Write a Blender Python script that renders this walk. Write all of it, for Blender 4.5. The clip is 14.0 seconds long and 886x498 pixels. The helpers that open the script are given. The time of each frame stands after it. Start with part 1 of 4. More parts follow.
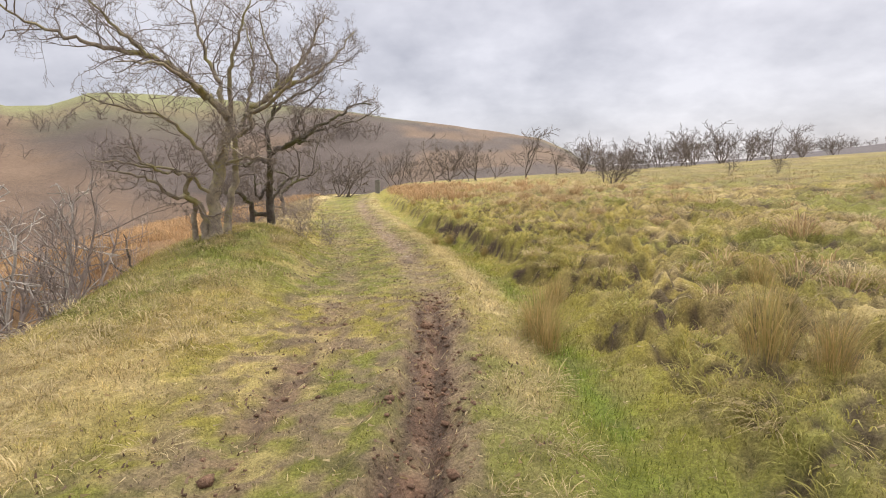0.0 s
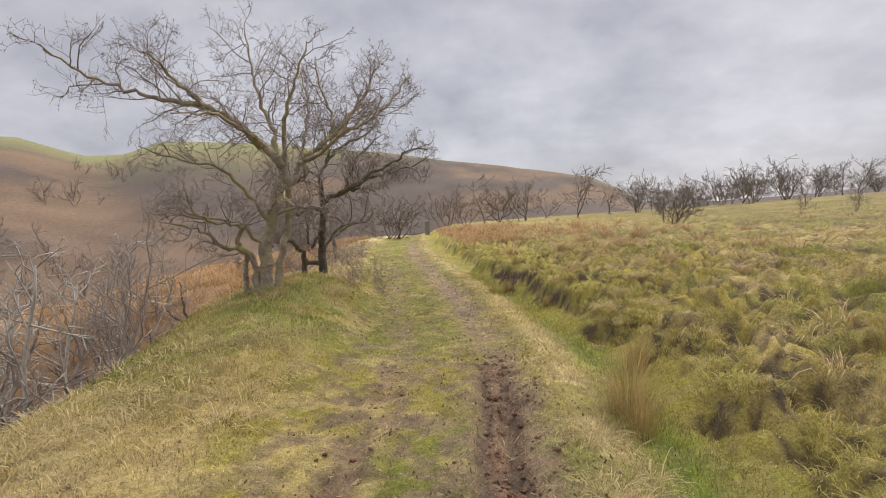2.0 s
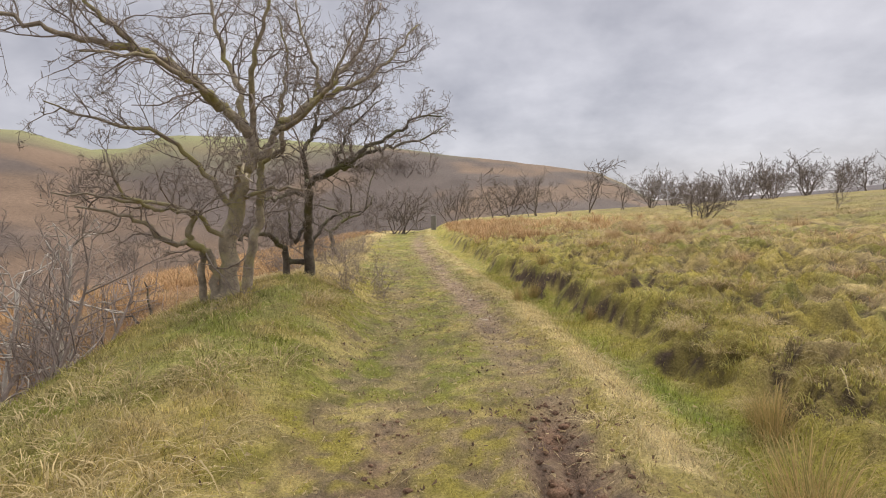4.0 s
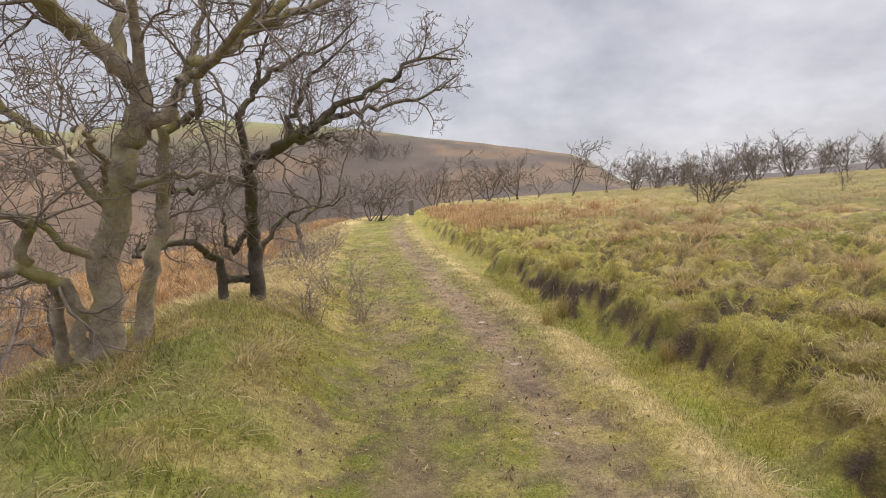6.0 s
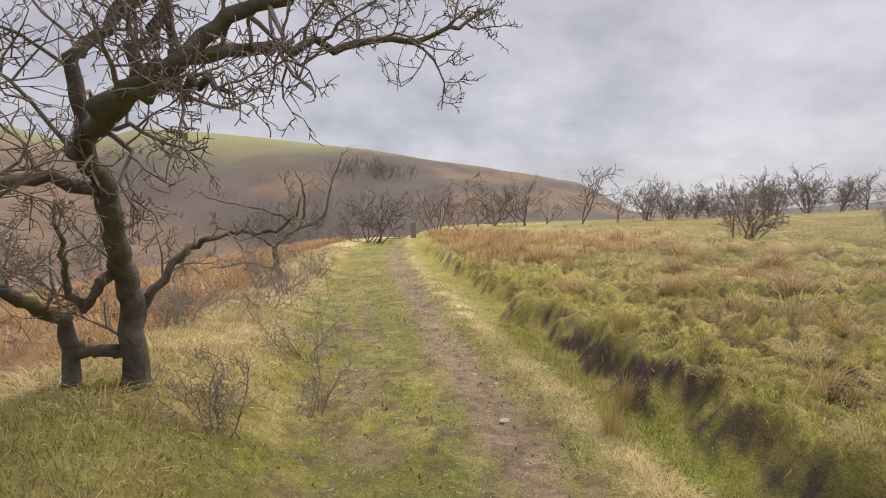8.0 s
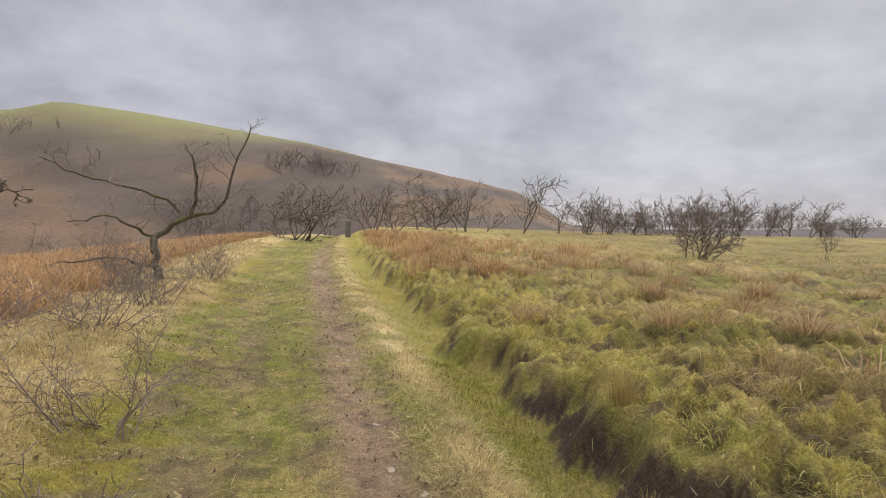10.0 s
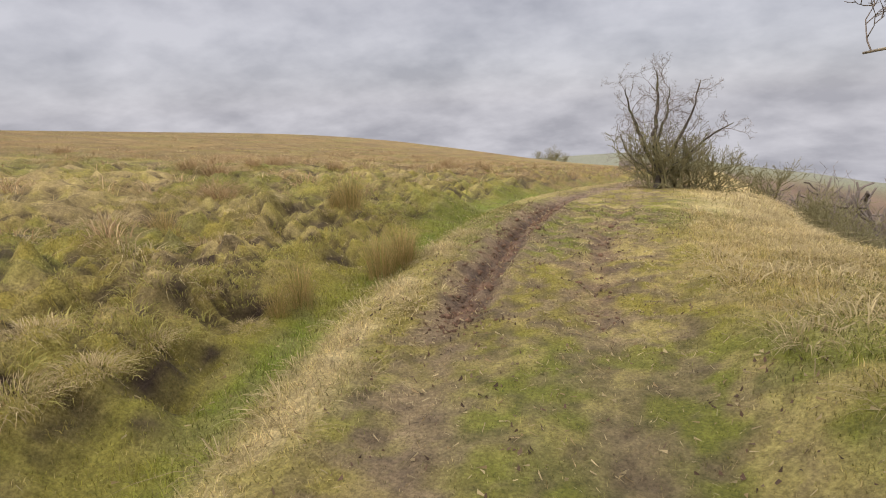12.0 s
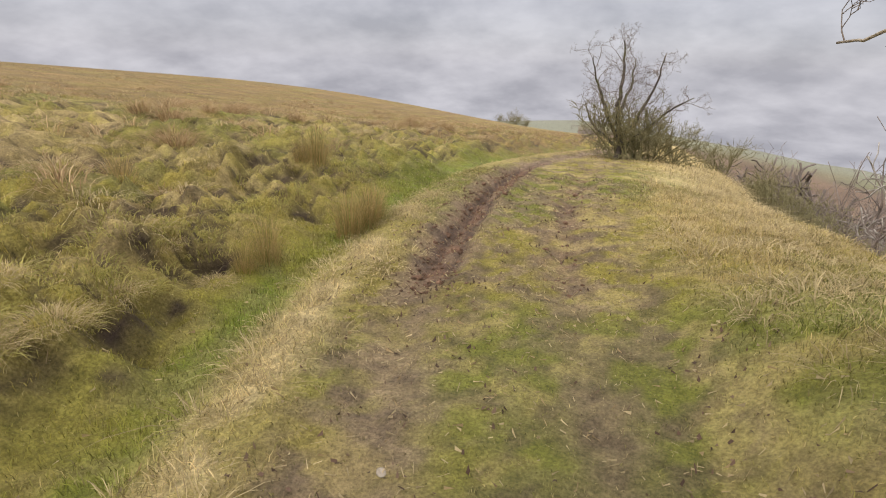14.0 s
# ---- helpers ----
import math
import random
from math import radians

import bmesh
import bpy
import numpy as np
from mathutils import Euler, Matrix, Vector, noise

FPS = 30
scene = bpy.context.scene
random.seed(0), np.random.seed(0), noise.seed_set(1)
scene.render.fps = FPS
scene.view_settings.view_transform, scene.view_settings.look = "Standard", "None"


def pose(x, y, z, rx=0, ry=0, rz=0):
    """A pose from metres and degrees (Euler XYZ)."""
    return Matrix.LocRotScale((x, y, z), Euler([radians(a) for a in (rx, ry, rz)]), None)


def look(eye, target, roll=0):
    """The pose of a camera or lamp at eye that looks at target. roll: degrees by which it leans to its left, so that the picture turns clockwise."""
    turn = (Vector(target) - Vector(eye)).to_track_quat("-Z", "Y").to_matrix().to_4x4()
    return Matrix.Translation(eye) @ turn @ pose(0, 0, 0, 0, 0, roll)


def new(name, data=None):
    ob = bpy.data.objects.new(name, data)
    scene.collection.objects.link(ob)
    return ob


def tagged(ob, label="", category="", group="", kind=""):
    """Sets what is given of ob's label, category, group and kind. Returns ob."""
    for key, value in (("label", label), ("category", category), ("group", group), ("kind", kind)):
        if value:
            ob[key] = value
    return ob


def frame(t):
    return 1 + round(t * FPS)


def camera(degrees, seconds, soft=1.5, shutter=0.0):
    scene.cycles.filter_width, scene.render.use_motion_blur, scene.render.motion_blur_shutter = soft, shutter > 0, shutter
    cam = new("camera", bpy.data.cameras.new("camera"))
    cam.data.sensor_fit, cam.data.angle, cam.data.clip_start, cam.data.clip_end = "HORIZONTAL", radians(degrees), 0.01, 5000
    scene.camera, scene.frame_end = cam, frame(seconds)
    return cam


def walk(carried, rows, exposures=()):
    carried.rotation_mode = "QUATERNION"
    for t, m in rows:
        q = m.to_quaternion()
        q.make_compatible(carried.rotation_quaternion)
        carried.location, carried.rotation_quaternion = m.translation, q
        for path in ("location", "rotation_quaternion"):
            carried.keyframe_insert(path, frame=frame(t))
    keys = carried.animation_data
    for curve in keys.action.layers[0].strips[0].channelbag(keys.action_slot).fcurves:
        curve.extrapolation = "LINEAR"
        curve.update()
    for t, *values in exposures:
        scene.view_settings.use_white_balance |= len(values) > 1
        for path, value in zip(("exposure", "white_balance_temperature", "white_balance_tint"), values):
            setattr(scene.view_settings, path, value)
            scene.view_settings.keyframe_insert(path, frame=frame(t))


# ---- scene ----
# The camera and its walk: t, x, y, z, yaw, pitch, lean to the left
LENS = 78.75
ROWS = [
    (0, 0.047, 0.011, 1.426, 0.50, -7.93, -0.62),
    (0.5, 0.025, 0.314, 1.469, 2.05, -6.45, -0.76),
    (1, 0.016, 0.493, 1.528, 3.25, -5.36, -0.91),
    (1.5, -0.050, 0.530, 1.538, 4.48, -4.34, -1.20),
    (2, -0.132, 0.573, 1.538, 5.58, -3.67, -1.30),
    (4.5, -0.601, 3.084, 1.417, 6.12, -4.55, -1.04),
    (5, -0.768, 3.685, 1.437, 5.10, -5.24, -1.52),
    (5.5, -0.918, 4.245, 1.507, 4.15, -5.74, -1.48),
    (6, -1.015, 4.737, 1.538, 3.49, -5.98, -1.44),
    (6.5, -1.125, 5.237, 1.561, 3.53, -5.86, -1.02),
    (7, -1.210, 5.739, 1.565, 4.23, -5.00, -0.10),
    (9.5, -1.161, 8.739, 1.522, 0.33, -3.07, 4.30),
    (10, -1.149, 9.088, 1.506, -2.82, -3.00, 4.49),
    (10.3, -1.093, 9.286, 1.486, -7.20, -2.96, 4.55),
    (10.4, -1.074, 9.351, 1.479, -11.60, -2.94, 4.57),
    (10.5, -1.055, 9.417, 1.473, -18.40, -2.93, 4.59),
    (10.6, -1.062, 9.438, 1.478, -30.00, -3.20, 4.80),
    (10.7, -1.069, 9.458, 1.484, -41.70, -3.50, 4.90),
    (10.8, -1.076, 9.479, 1.489, -53.40, -3.80, 4.90),
    (10.9, -1.083, 9.499, 1.495, -65.10, -4.10, 4.80),
    (11, -1.090, 9.520, 1.500, -76.80, -4.50, 4.50),
    (11.1, -1.098, 9.548, 1.498, -88.50, -5.30, 3.90),
    (11.2, -1.106, 9.576, 1.496, -100.20, -6.10, 3.30),
    (11.3, -1.114, 9.604, 1.494, -111.90, -6.90, 2.60),
    (11.4, -1.122, 9.632, 1.492, -123.60, -7.80, 1.80),
    (11.5, -1.130, 9.660, 1.490, -135.20, -8.80, 0.80),
    (11.6, -1.157, 9.665, 1.489, -144.80, -10.20, -0.20),
    (11.7, -1.183, 9.669, 1.489, -151.40, -11.60, -1.00),
    (11.8, -1.210, 9.674, 1.488, -156.00, -12.80, -1.60),
    (11.9, -1.236, 9.679, 1.487, -159.20, -13.60, -2.00),
    (12, -1.263, 9.683, 1.487, -161.47, -14.63, -2.19),
    (12.5, -1.130, 9.714, 1.501, -163.39, -16.26, 0.28),
    (13, -1.080, 9.716, 1.492, -167.65, -18.79, 3.75),
    (13.5, -1.101, 9.746, 1.507, -167.43, -18.57, 2.48),
    (14, -1.142, 9.732, 1.513, -166.36, -18.91, 1.66),
]


def carried_pose(x, y, z, yaw, pitch, lean):
    a, b = radians(yaw), radians(pitch)
    way = Vector((-math.sin(a) * math.cos(b), math.cos(a) * math.cos(b), math.sin(b)))
    eye = Vector((x, y, z))
    return look(eye, eye + way, lean)


cam = camera(LENS, 14.0, soft=1.05)
walk(cam, [(r[0], carried_pose(*r[1:])) for r in ROWS], [(0.0, 0.22), (0.5, 0.12), (1.0, 0.02), (2.0, -0.08), (4.5, -0.04), (7.0, 0.0), (9.5, -0.19), (10.2, -0.24), (10.9, -0.3), (11.7, -0.16), (14.0, -0.11)])

# ---- sky and sun: bright overcast, the sun behind thin cloud ahead and to the right ----
SUN_YAW, SUN_HEIGHT = -38.0, 38.0


def make_world():
    world = bpy.data.worlds.new("overcast_sky")
    world.use_nodes = True
    nt = world.node_tree
    nt.nodes.clear()
    N, L = nt.nodes.new, nt.links.new
    out, bg = N("ShaderNodeOutputWorld"), N("ShaderNodeBackground")
    tc = N("ShaderNodeTexCoord")
    sep = N("ShaderNodeSeparateXYZ")
    L(tc.outputs["Generated"], sep.inputs[0])
    # brighter towards the zenith, as an overcast sky is
    ramp = N("ShaderNodeValToRGB")
    L(sep.outputs["Z"], ramp.inputs[0])
    cr = ramp.color_ramp
    cr.elements[0].position, cr.elements[0].color = 0.0, (0.60, 0.595, 0.66, 1)
    cr.elements[1].position, cr.elements[1].color = 1.0, (3.2, 3.12, 3.0, 1)
    e = cr.elements.new(0.42)
    e.color = (0.58, 0.575, 0.63, 1)
    # flattened cloud layer
    div = N("ShaderNodeMath")
    div.operation = "ADD"
    div.inputs[1].default_value = 0.42
    L(sep.outputs["Z"], div.inputs[0])
    vx, vy, comb = N("ShaderNodeMath"), N("ShaderNodeMath"), N("ShaderNodeCombineXYZ")
    for node, axis in ((vx, "X"), (vy, "Y")):
        node.operation = "DIVIDE"
        L(sep.outputs[axis], node.inputs[0])
        L(div.outputs[0], node.inputs[1])
    L(vx.outputs[0], comb.inputs[0])
    L(vy.outputs[0], comb.inputs[1])
    big, fine = N("ShaderNodeTexNoise"), N("ShaderNodeTexNoise")
    for node, scale, detail in ((big, 1.9, 5.0), (fine, 5.0, 6.0)):
        node.inputs["Scale"].default_value, node.inputs["Detail"].default_value = scale, detail
        node.inputs["Roughness"].default_value = 0.55
        L(comb.outputs[0], node.inputs["Vector"])
    mix = N("ShaderNodeMath")
    mix.operation = "MULTIPLY_ADD"
    mix.inputs[1].default_value = 0.55
    L(fine.outputs[0], mix.inputs[0])
    L(big.outputs[0], mix.inputs[2])
    cl = N("ShaderNodeValToRGB")
    L(mix.outputs[0], cl.inputs[0])
    cl.color_ramp.elements[0].position, cl.color_ramp.elements[0].color = 0.58, (0.78, 0.78, 0.80, 1)
    cl.color_ramp.elements[1].position, cl.color_ramp.elements[1].color = 0.94, (1.23, 1.22, 1.2, 1)
    mul = N("ShaderNodeMixRGB")
    mul.blend_type, mul.inputs[0].default_value = "MULTIPLY", 1.0
    L(ramp.outputs[0], mul.inputs[1])
    L(cl.outputs[0], mul.inputs[2])
    sky = N("ShaderNodeTexSky")
    sky.sky_type, sky.sun_disc = "NISHITA", False
    sky.sun_elevation, sky.sun_rotation = radians(SUN_HEIGHT), radians(-SUN_YAW)
    sc = N("ShaderNodeMixRGB")
    sc.blend_type, sc.inputs[0].default_value = "MULTIPLY", 1.0
    sc.inputs[2].default_value = (0.1, 0.1, 0.1, 1)
    L(sky.outputs[0], sc.inputs[1])
    both = N("ShaderNodeMixRGB")
    both.inputs[0].default_value = 0.88
    L(sc.outputs[0], both.inputs[1])
    L(mul.outputs[0], both.inputs[2])
    L(both.outputs[0], bg.inputs[0])
    bg.inputs[1].default_value = 1.0
    L(bg.outputs[0], out.inputs[0])
    scene.world = world


make_world()
sun = new("sun", bpy.data.lights.new("sun", "SUN"))
sun.data.energy, sun.data.angle, sun.data.color = 2.0, radians(24), (1.0, 0.92, 0.80)
_a, _b = radians(SUN_YAW), radians(SUN_HEIGHT)
sun.matrix_world = look((0, 0, 30), Vector((0, 0, 30)) - Vector((-math.sin(_a) * math.cos(_b), math.cos(_a) * math.cos(_b), math.sin(_b))))


# ---- materials ----
def material(name, rough=0.9):
    m = bpy.data.materials.new(name)
    m.use_nodes = True
    b = m.node_tree.nodes["Principled BSDF"]
    b.inputs["Roughness"].default_value = rough
    b.inputs["Specular IOR Level"].default_value = 0.25
    return m, m.node_tree, b


def noise_node(nt, scale, detail=4.0, rough=0.6):
    tc, n = nt.nodes.new("ShaderNodeTexCoord"), nt.nodes.new("ShaderNodeTexNoise")
    n.inputs["Scale"].default_value, n.inputs["Detail"].default_value, n.inputs["Roughness"].default_value = scale, detail, rough
    nt.links.new(tc.outputs["Object"], n.inputs["Vector"])
    return n


def ramp_node(nt, source, stops):
    r = nt.nodes.new("ShaderNodeValToRGB")
    nt.links.new(source, r.inputs[0])
    cr = r.color_ramp
    cr.elements[0].position, cr.elements[0].color = stops[0][0], (*stops[0][1], 1)
    cr.elements[1].position, cr.elements[1].color = stops[-1][0], (*stops[-1][1], 1)
    for p, c in stops[1:-1]:
        cr.elements.new(p).color = (*c, 1)
    return r


def multiply(nt, a, b):
    m = nt.nodes.new("ShaderNodeMixRGB")
    m.blend_type, m.inputs[0].default_value = "MULTIPLY", 1.0
    nt.links.new(a, m.inputs[1])
    nt.links.new(b, m.inputs[2])
    return m


def bump(nt, b, source, strength, distance):
    n = nt.nodes.new("ShaderNodeBump")
    n.inputs["Strength"].default_value, n.inputs["Distance"].default_value = strength, distance
    nt.links.new(source, n.inputs["Height"])
    nt.links.new(n.outputs[0], b.inputs["Normal"])


def tinted(name, rough, scales, relief):
    """Colour from the mesh's own tint, varied at two scales."""
    m, nt, b = material(name, rough)
    at = nt.nodes.new("ShaderNodeAttribute")
    at.attribute_name = "tint"
    last = at.outputs["Color"]
    for s, spread in scales:
        n = noise_node(nt, s, 5.0, 0.65)
        r = ramp_node(nt, n.outputs[0], [(0.3, (1 - spread,) * 3), (0.7, (1 + spread,) * 3)])
        last = multiply(nt, last, r.outputs[0]).outputs[0]
    nt.links.new(last, b.inputs["Base Color"])
    if relief:
        n = noise_node(nt, relief[0], 6.0, 0.7)
        bump(nt, b, n.outputs[0], relief[1], relief[2])
    return m


GROUND = tinted("ground_soil_and_turf", 0.95, ((0.9, 0.2), (14.0, 0.3), (60.0, 0.4)), (45.0, 1.0, 0.04))
BLADES = tinted("grass_blade", 0.75, ((1.3, 0.12),), None)


def let_light_through(m, share):
    """Thin leaves pass some light."""
    nt = m.node_tree
    b = nt.nodes["Principled BSDF"]
    thin, mix = nt.nodes.new("ShaderNodeBsdfTranslucent"), nt.nodes.new("ShaderNodeMixShader")
    mix.inputs[0].default_value = share
    nt.links.new(b.inputs["Base Color"].links[0].from_socket, thin.inputs[0])
    nt.links.new(b.outputs[0], mix.inputs[1])
    nt.links.new(thin.outputs[0], mix.inputs[2])
    nt.links.new(mix.outputs[0], nt.nodes["Material Output"].inputs[0])


let_light_through(BLADES, 0.4)


def bark_material(name, low, high, algae=None):
    m, nt, b = material(name, 0.92)
    n = noise_node(nt, 9.0, 6.0, 0.7)
    r = ramp_node(nt, n.outputs[0], [(0.3, low), (0.7, high)])
    last = r.outputs[0]
    if algae:
        k = noise_node(nt, 2.2, 4.0)
        f = ramp_node(nt, k.outputs[0], [(0.47, (0, 0, 0)), (0.62, (0.75, 0.75, 0.75))])
        mx = nt.nodes.new("ShaderNodeMixRGB")
        nt.links.new(f.outputs[0], mx.inputs[0])
        nt.links.new(last, mx.inputs[1])
        mx.inputs[2].default_value = (*algae, 1)
        last = mx.outputs[0]
    nt.links.new(last, b.inputs["Base Color"])
    g = noise_node(nt, 38.0, 5.0, 0.7)
    bump(nt, b, g.outputs[0], 0.8, 0.02)
    return m


BARK = bark_material("mossy_hawthorn_bark", (0.15, 0.12, 0.09), (0.46, 0.39, 0.30), (0.30, 0.27, 0.09))
BARK_DARK = bark_material("wet_dark_bark", (0.05, 0.042, 0.036), (0.18, 0.15, 0.125), (0.12, 0.12, 0.04))
TWIG = bark_material("bare_twig_bark", (0.16, 0.125, 0.105), (0.32, 0.265, 0.23))
TWIG_FAR = bark_material("distant_twig_bark", (0.125, 0.10, 0.088), (0.23, 0.19, 0.165))
TWIG_VALLEY = bark_material("valley_twig_bark", (0.17, 0.135, 0.115), (0.30, 0.245, 0.215))
TWIG_PALE = bark_material("pale_birch_bark", (0.30, 0.26, 0.22), (0.5, 0.46, 0.42))
STONE = bark_material("weathered_gritstone", (0.13, 0.12, 0.11), (0.26, 0.24, 0.22))
PALE_STONE = bark_material("pale_trodden_stone", (0.27, 0.225, 0.175), (0.44, 0.38, 0.31))
IVY_TWIG = bark_material("ivy_grown_twig", (0.14, 0.13, 0.06), (0.30, 0.26, 0.14))
RENDER = bark_material("white_rendered_wall", (0.6, 0.6, 0.58), (0.8, 0.8, 0.78))
SLATE = bark_material("grey_slate", (0.10, 0.10, 0.11), (0.2, 0.2, 0.21))


# ---- the lie of the land ----
def vnoise(x, y, seed=0):
    xi, yi = np.floor(x), np.floor(y)
    fx, fy = x - xi, y - yi
    fx, fy = fx * fx * (3 - 2 * fx), fy * fy * (3 - 2 * fy)

    def h(a, b):
        s = np.sin(a * 127.1 + b * 311.7 + seed * 74.7) * 43758.5453
        return s - np.floor(s)

    return (h(xi, yi) * (1 - fx) + h(xi + 1, yi) * fx) * (1 - fy) + (h(xi, yi + 1) * (1 - fx) + h(xi + 1, yi + 1) * fx) * fy


def fbm(x, y, seed=0, octaves=4):
    total, amp, norm = 0.0, 1.0, 0.0
    for i in range(octaves):
        total = total + amp * vnoise(x * 2 ** i + 17.3 * i, y * 2 ** i - 9.1 * i, seed + i)
        norm += amp
        amp *= 0.5
    return total / norm


def sstep(a, b, x):
    t = np.clip((x - a) / (b - a), 0, 1)
    return t * t * (3 - 2 * t)


def bell(x, m, w):
    return np.exp(-((x - m) / w) ** 2)


# skyline of the hills all round: bearing to the left of the walk in degrees, height in degrees
CREST = [(-180, -4.9), (-165, -5.6), (-150, -6.0), (-110, -3.0), (-62, 0.5), (-53, 1.9), (-45, 2.4), (-38, 1.9), (-30, 1.1), (-22, 0.7), (-15, 0.6),
         (-12.5, 2.2), (-9.8, 3.3), (-3.5, 4.2), (5.3, 5.4), (12, 6.4), (20, 6.9), (27, 7.2), (33, 7.1), (35.6, 6.1), (38, 5.3),
         (44, 7.0), (60, 6.4), (90, 2.0), (120, -5.5), (150, -8.0), (165, -6.6), (174, -5.4), (180, -4.9)]



# the line of the track: metres ahead, metres to the right, of the right-hand rut
LINE_Y = [-60, -30, -10, 0, 3, 5, 6.5, 8, 10, 12.5, 16, 20, 24, 30, 36, 60]
LINE_X = [-9.0, -4.6, -2.0, -0.28, -0.02, -0.06, -0.13, -0.42, -0.74, -1.32, -2.08, -2.95, -3.75, -4.7, -5.5, -8.6]
_fy = np.arange(-66, 66, 0.1)
_k = np.exp(-(np.arange(-20, 21) / 8.0) ** 2)
_fx = np.convolve(np.interp(_fy, LINE_Y, LINE_X), _k / _k.sum(), "same")


def line(y):
    return np.interp(np.clip(y, -60, 60), _fy, _fx)


def across(x, y):
    """Distance to the right of the right-hand wheel rut."""
    return x - line(y)


def bank_edge(y):
    """Where the ditch bank begins, to the right of the rut."""
    return 1.36 + 0.7 * (fbm(y * 0.9, y * 0 + 2, 8, 3) - 0.5)


def bank_wander(x, y):
    return 0.42 * (fbm(x * 1.3, y * 1.3, 91, 3) - 0.5) + 0.16 * (vnoise(x * 5, y * 5, 92) - 0.5)


def height(x, y, detail=True):
    x, y = np.asarray(x, float), np.asarray(y, float)
    wob = 0.12 * (fbm(x * 0.0 + 3.1, y * 0.55, 5, 2) - 0.5)
    u = across(x, y) + wob
    soft = lambda v: np.logaddexp(0, v)
    along = -0.11 * 1.5 * soft((1.0 - y) / 1.5) * (1 - 0.42 * sstep(8, 45, u)) - 0.035 * 3 * soft((y - 36) / 3) * sstep(4, -2, u)
    # moor on the right: ditch, bank, then a long rise
    far_y = sstep(5.5, 9.5, y)
    bank_u = bank_edge(y) + bank_wander(x, y)
    bank = sstep(bank_u, bank_u + 0.55 - 0.24 * far_y, u) * (0.14 + 0.17 * far_y * sstep(40, 20, y) + 0.1 * bell(y, 12.6, 2.0))
    ditch = -(0.13 - 0.04 * far_y) * bell(u, 1.12, 0.34)
    rise = np.where(u > 1.8, 0.22 * (1 - np.exp(-np.clip(u - 1.8, 0, 99) / 2.2)) + 0.034 * (u - 1.8), 0)
    rise = rise + 0.012 * np.clip(u - 4, 0, 40) * sstep(-3, -15, y) + 0.0004 * np.clip(u, 0, 70) ** 2 * sstep(10, 60, y) - 0.0004 * np.clip(u - 55, 0, 400) ** 1.6
    right = bank + ditch + rise
    # left: verge with a mound under the trees, then the valley side or a bracken shelf
    mound = 0.48 * bell(np.minimum(y - 8.7, 0) * 1.3 + np.maximum(y - 8.7, 0), 0, 3.2) * bell(np.minimum(u + 2.85, 0) * 0.6 + np.maximum(u + 2.85, 0), 0, 1.15) + 0.12 * bell(u, -2.5, 0.8) * sstep(2, 7, y)
    shelf = sstep(11.5, 16.5, y)
    edge = -3.5 - 0.4 * bell(y, 7.0, 3.0)
    d = np.maximum(edge - u, 0)
    steep = -0.74 * d ** 1.12 / (1 + d / 60)
    flat = -0.17 * d - 0.45 * np.maximum(d - 13, 0) / (1 + d / 90)
    left = -0.14 * np.clip(-1.9 - u, 0, 2) * sstep(4.0, 1.0, y) + mound * sstep(-1.35, -1.95, u) + steep * (1 - shelf) + flat * shelf
    # wheel ruts
    wet = sstep(6.5, 5.1, y) * sstep(-1.0, 1.5, y)
    groove = 0.05 * wet * (bell(u, 0.03, 0.045) + 0.7 * bell(u, -0.17, 0.04))
    rut = -groove - (0.03 + 0.05 * wet) * bell(u, 0, 0.17) - (0.025 + 0.03 * wet) * bell(u, -1.05, 0.16)
    rut = rut + 0.045 * wet * (bell(u, 0.26, 0.1) + bell(u, -0.27, 0.1)) + 0.03 * bell(u, 0.6, 0.25)
    z = np.where(u > 0, right, left) + along + rut
    if detail:
        near = sstep(60, 25, np.hypot(x, y - 8))
        hump = fbm(x * 1.5, y * 1.5, 11, 3) - 0.5
        moor = sstep(1.35, 1.9, u)
        z = z + near * ((0.22 * hump + 0.17 * (np.abs(2 * vnoise(x * 2.7, y * 2.7, 12) - 1) - 0.4) + (0.12 + 0.05 * sstep(6, 3, u)) * (np.abs(2 * vnoise(x * 6.1, y * 6.1, 13) - 1) - 0.4)) * moor + 0.12 * hump * sstep(-1.8, -3, u))
        churn = wet * (bell(u, 0, 0.45) + 0.6 * bell(u, -1.05, 0.35))
        z = z + near * ((fbm(x * 7, y * 7, 21, 3) - 0.5) * (0.05 + 0.06 * moor + 0.05 * churn) + (vnoise(x * 11, y * 11, 22) - 0.5) * 0.06 * churn)
        # pockets of bare peat trodden into the bank
        z = z - near * 0.20 * sstep(0.60, 0.70, fbm(x * 1.7 + 40, y * 1.7, 33, 2)) * sstep(1.3, 1.6, u) * sstep(4.2, 2.6, u) * sstep(1.0, 2.0, y) * sstep(9.3, 8.0, y)
        z = z - 0.22 * bell(x, 1.15, 0.13) * bell(y, 7.55, 0.15) - 0.16 * bell(x, 1.55, 0.12) * bell(y, 6.35, 0.13)
    # valley floor and the hills beyond
    r = np.hypot(x, y - 5)
    az = np.degrees(np.arctan2(-x, y - 5))
    zc = 1.5 + 400 * np.tan(np.radians(np.interp(az, [c[0] for c in CREST], [c[1] for c in CREST])))
    deep = -24 * sstep(-8, 30, az) * sstep(150, 60, az) - 6 * sstep(30, 120, np.abs(az - 180 * np.sign(az)) * 0 + np.abs(az))
    deep = np.where(np.abs(az) > 95, np.minimum(deep, zc - 4), deep)
